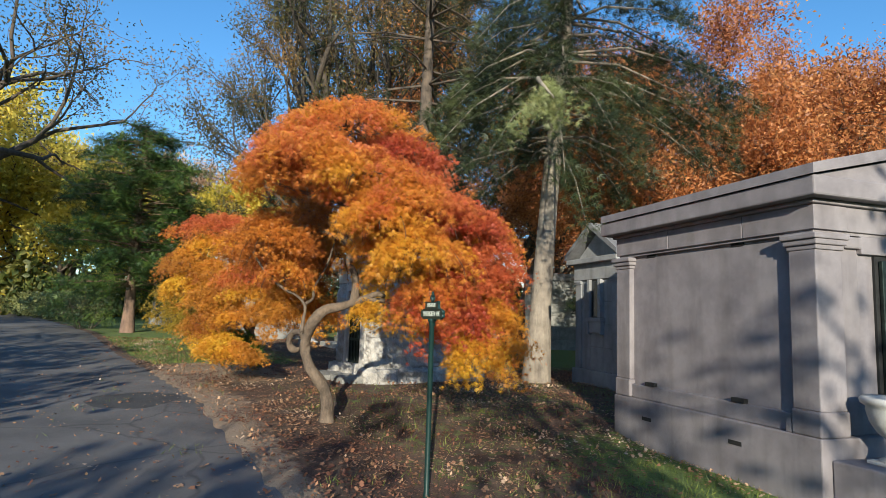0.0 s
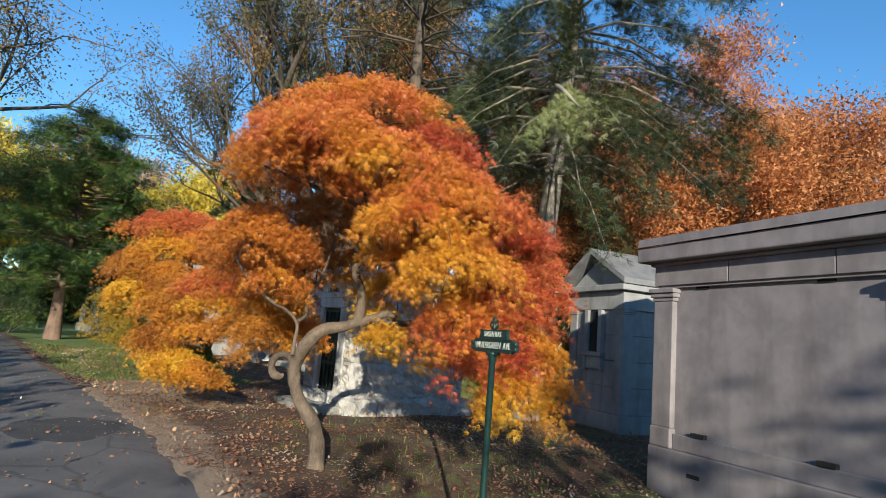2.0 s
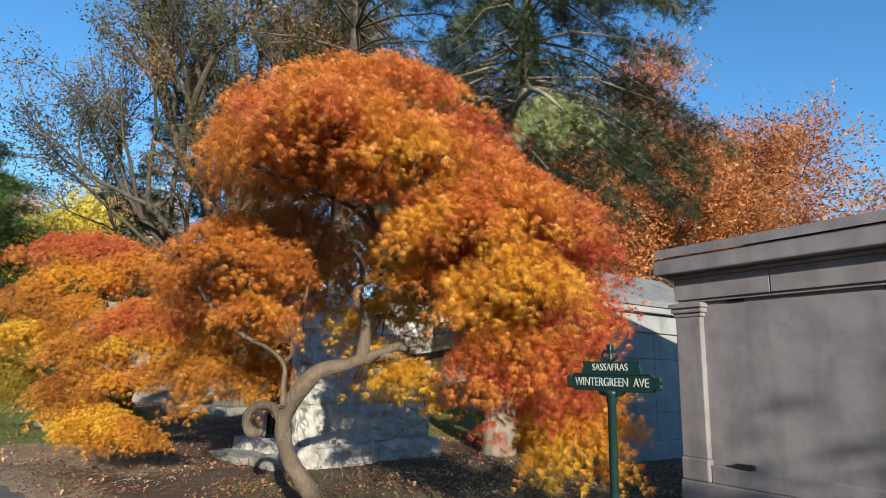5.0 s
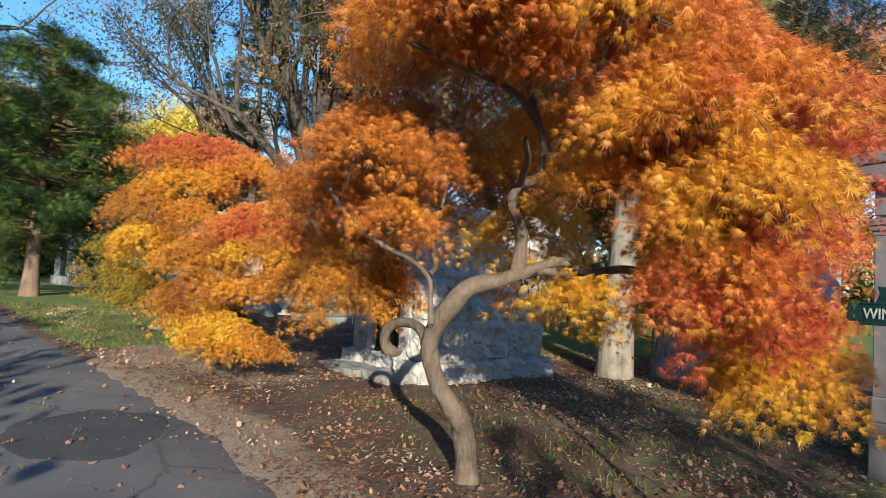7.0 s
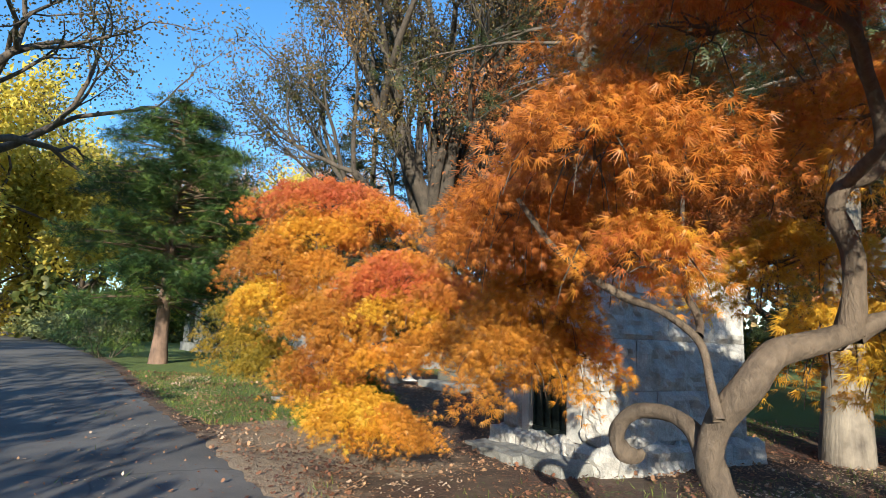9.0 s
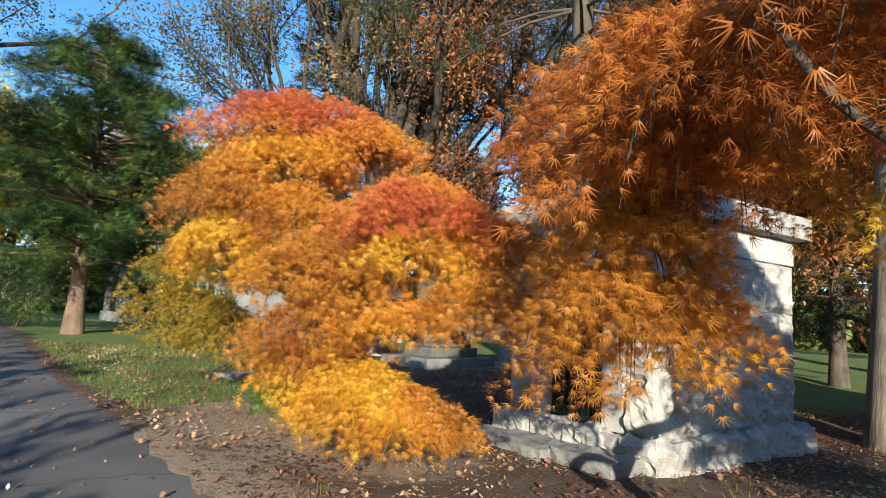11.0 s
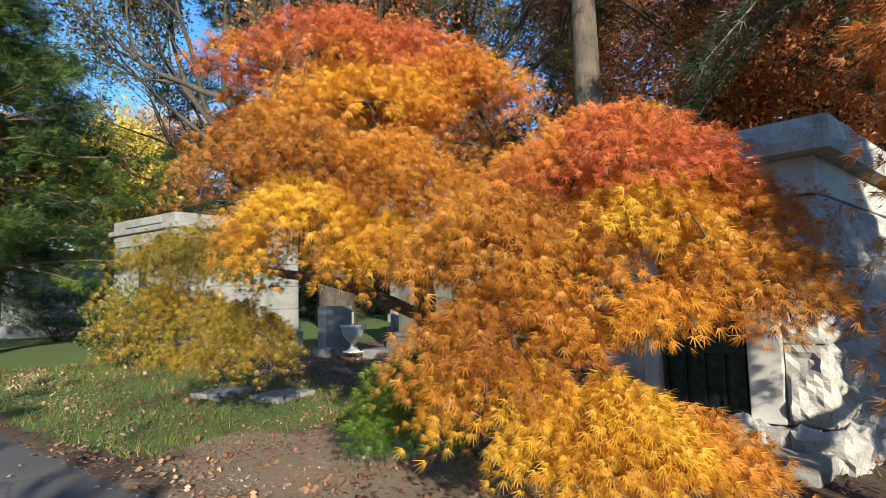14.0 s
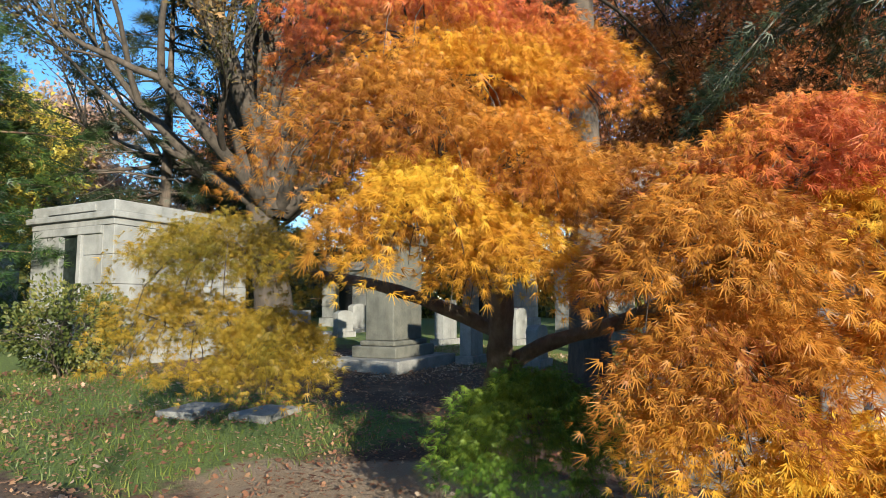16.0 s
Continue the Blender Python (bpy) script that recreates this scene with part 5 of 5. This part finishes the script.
forked_tree("copper_beech", 20.3, 21.3, [((0, 0, 0), (0.05, 0, 1), 4.5, 0.45), ((0, 0, 3.5), (-0.6, 0.1, 0.8), 4.5, 0.26), ((0, 0, 3.0), (0.5, 0.5, 0.8), 4.5, 0.24), ((0, 0, 3.2), (0.3, -0.8, 0.7), 4.5, 0.24), ((0, 0, 4.0), (-0.4, 0.7, 0.8), 4.5, 0.24), ((0, 0, 4.0), (-0.5, -0.6, 0.6), 4.5, 0.22)],
            4, L_BEECH, 0.15, 44, BARK_D, "broad tree dense with russet copper leaves", 32, 0.55, 0.40, CHIP, shrink=0.74, rise=0.1)
forked_tree("copper_beech", 14.0, 29.0, [((0, 0, 0), (0, 0, 1), 5.0, 0.4), ((0, 0, 4.0), (-0.6, 0.1, 0.8), 4.5, 0.24), ((0, 0, 4.0), (0.6, 0.3, 0.8), 4.5, 0.24), ((0, 0, 4.5), (0.1, -0.7, 0.8), 4.5, 0.2)],
            4, L_BEECH, 0.16, 13, BARK_D, "tree with russet leaves behind the tombs", 33, 0.5, 0.5, CHIP, shrink=0.74)
forked_tree("lane_tree", -14.0, 31.0, [((0, 0, 0), (0.05, 0, 1), 6.5, 0.5), ((0, 0, 5.5), (0.9, 0.2, 0.45), 6.0, 0.24), ((0, 0, 6.5), (0.8, -0.4, 0.55), 5.5, 0.2), ((0, 0, 6.5), (-0.4, 0.3, 0.9), 5, 0.22), ((0, 0, 6.0), (0.7, 0.5, 0.8), 5.5, 0.2)],
            3, L_OAK, 0.13, 16, BARK_D, "dark-limbed tree overhanging the lane with sparse leaves", 34, 0.5, 0.45, OVAL, shrink=0.72, rise=0.05)
for k, (x, y, mat, h, r, lab) in enumerate(((-23, 52, L_YELLOW, 7.5, 0.5, "yellow-leaved tree beside the lane"), (-17, 62, L_YELLOW, 7.0, 0.5, "yellow-leaved tree far down the lane"),
                                            (-30, 70, L_TAN, 6.0, 0.4, "far tree with pinkish tan leaves"), (-8, 70, L_TAN, 6.0, 0.4, "far tree with tan leaves beyond the tombs"),
                                            (4, 62, L_TAN, 6.0, 0.4, "far tan tree beyond the tombs"), (16, 56, L_BEECH, 6.0, 0.4, "far russet tree beyond the tombs"),
                                            (27, 48, L_BEECH, 6.0, 0.4, "far russet tree behind the tombs"), (34, 30, L_BEECH, 6.0, 0.4, "far russet tree at the cemetery edge"),
                                            (-2, 54, L_YELLOW, 4.5, 0.35, "far yellow-green tree beyond the tombs"), (38, 44, L_TAN, 6.0, 0.4, "far tan tree at the cemetery edge"), (-40, 84, L_TAN, 6, 0.4, "far tan tree by the lane"), (-14.6, 59, L_YELLOW, 5.0, 0.4, "yellow-leaved tree beside the lane"), (-19.2, 74, L_YELLOW, 7.0, 0.45, "tall yellow tree far down the lane"))):
    forked_tree("autumn_tree", x, y, [((0, 0, 0), (0, 0, 1), h, r), ((0, 0, h * 0.7), (0.7, 0.1, 0.8), h * 0.8, r * 0.55), ((0, 0, h * 0.7), (-0.6, 0.4, 0.8), h * 0.8, r * 0.55), ((0, 0, h * 0.8), (0.1, -0.7, 0.8), h * 0.8, r * 0.5)],
                3, mat, 0.42, 36, BARK_D, lab, 40 + k, 0.5, 0.75, CHIP, "far autumn trees", 0.75)

shrub("evergreen_shrub", -6.2, 30.0, 1.6, 1.4, 2.0, 5000, L_YEW, "dark evergreen shrub beside a bare trunk", 51, 0.13, SPRAY)
shrub("evergreen_shrub", -2.2, 33.0, 2.0, 1.4, 1.9, 5000, L_YEW, "dark evergreen shrub in deep shade", 52, 0.13, SPRAY)
shrub("leafy_shrub", -1.15, 23.6, 0.95, 0.75, 1.45, 5200, L_SHRUB, "small-leaved green shrub before the pale tomb", 53, 0.075)
for k, (x, y, r) in enumerate(((-11.5, 46.5, 1.7), (-13.5, 51, 1.6), (-9.6, 41.5, 1.5), (-16, 57, 1.8))):
    shrub("hedge_shrub", x, y, r * 1.3, r, 1.5 + 0.2 * (k % 2), 2600, L_HEDGE, "pale green clipped shrub along the far lane", 60 + k, 0.2)

# ---- far woods that close the place ----
rng_ = np.random.default_rng(77)
n_ = 36000
a_ = rng_.uniform(-math.pi, math.pi, n_)
r_ = rng_.uniform(78, 96, n_)
top_ = 7.5 + 3.0 * np.sin(a_ * 9) + 1.6 * np.sin(a_ * 23 + 1) + 7.0 * np.clip(np.sin(a_ + 0.2) * 2, 0, 1)
P_ = np.stack([r_ * np.sin(a_), 10 + r_ * np.cos(a_), top_ * rng_.uniform(0, 1, n_) ** 1.3], -1)
tagged(leaves("distant_woods", P_, rng_.normal(size=(n_, 3)), 1.7, L_WOODS, None, OVAL, seed=77), "far belt of mixed autumn woodland", "woodland", kind="stuff")

a_ = rng_.uniform(-0.35, 1.5, 16000)
r_ = rng_.uniform(46, 58, 16000)
P_ = np.stack([r_ * np.sin(a_), 8 + r_ * np.cos(a_), 0.6 + (4.2 + 1.4 * np.sin(a_ * 31)) * rng_.uniform(0, 1, 16000) ** 1.2], -1)
tagged(leaves("undergrowth", P_, rng_.normal(size=(16000, 3)), 0.75, L_SHRUB, None, OVAL, seed=78), "dark undergrowth at the edge of the graves", "undergrowth", kind="stuff")

# ---- unseen tall trees added beside the lane to hold back skylight ----
for k, (x, y, q) in enumerate(((-21.0, 4.0, 0.4), (-23.0, 14.0, 0.3))):
    ring = [((0, 0, 8.5), (q + 0.9 * math.cos(a), 0.9 * math.sin(a), 0.75), 5.0, 0.18) for a in np.linspace(0.2, 5.6, 6)]
    forked_tree("sky_blocker_tree", x, y, [((0, 0, 0), (0, 0, 1), 9.0, 0.38)] + ring, 3, L_OAK, 0.36, 5, BARK_D, "unseen tall tree added beside the lane to block skylight", 120 + k, 0.5, 0.6, OVAL, "tall trees by the lane", 0.72, rise=0.12)

# ---- trees behind the walk, which give the dappled shade ----
for k, (x, y, h, r, n) in enumerate(((-12.2, -14, 6.2, 0.28, 8), (-8.0, -13, 7.5, 0.28, 9), (0.0, -13.5, 8.6, 0.28, 4), (1.1, -10.0, 7.4, 0.26, 2), (-9.7, -1.5, 5.2, 0.22, 3), (-8.7, 2.5, 4.8, 0.22, 3), (-9.0, 8.5, 4.6, 0.22, 2), (-11.0, 12.0, 5.5, 0.24, 2))):
    forked_tree("shade_tree", x, y, [((0, 0, 0), (0, 0, 1), h * 0.42, r), ((0, 0, h * 0.30), (0.7, 0.1, 0.5), h * 0.34, r * 0.5), ((0, 0, h * 0.30), (-0.7, 0.3, 0.5), h * 0.34, r * 0.5), ((0, 0, h * 0.36), (0.1, -0.7, 0.6), h * 0.34, r * 0.5)],
                2, L_OAK, 0.30, n, BARK_D, "autumn tree standing behind the lane", 80 + k, 0.6, 0.28, OVAL, "trees behind the lane", 0.72, rise=0.0)


# ---- fallen leaves and grass ----
def scatter_ground(n, seed, keep, lift=0.0):
    rng = np.random.default_rng(seed)
    out = []
    while len(out) < n:
        u = rng.uniform(0, 1) ** 1.1
        x, y = rng.uniform(-5, 9), -2.0 + 26.5 * u
        if rng.uniform() < keep(x, y):
            out.append((x, y, ground_z(x, y) + lift + noise.noise(Vector((x * 0.8, y * 0.8, 0))) * 0.03 * smooth(0, 0.6, x - road_right(y))))
    return np.array(out), rng


def litter_keep(x, y):
    d = x - road_right(y)
    if d < -0.1:
        return 0.05 if d > -4 else 0.0
    n = 0.5 + 0.8 * noise.noise(Vector((x * 0.9, y * 0.9, 7)))
    return max(0.05, n) * (1.0 if d > 0.15 else 0.5)


for name_, n_, size_, shape_, seed_ in (("leaf_litter", 15000, 0.058, LOBED, 4), ("fine_leaf_litter", 46000, 0.042, OVAL, 14)):
    P_, rng_ = scatter_ground(n_, seed_, litter_keep, 0.03)
    D_ = np.stack([rng_.normal(size=len(P_)), rng_.normal(size=len(P_)), rng_.normal(0, 0.35, len(P_))], -1)
    tagged(leaves(name_, P_, D_, size_, L_LITTER, None, shape_, seed=seed_, flat=0.85), "brown and pale fallen leaves strewn over soil", "leaf litter", kind="stuff")
P_, rng_ = scatter_ground(34000, 6, lambda x, y: max(0.0, turf(x, y) - 0.15 + 0.5 * noise.noise(Vector((x * 1.3, y * 1.3, 2)))), 0.0)
D_ = np.stack([rng_.normal(0, 0.5, len(P_)), rng_.normal(0, 0.5, len(P_)), np.ones(len(P_))], -1)
tagged(leaves("grass", P_, D_, 0.085, L_BLADE, None, BLADE, seed=6), "short worn green grass", "grass", kind="stuff")
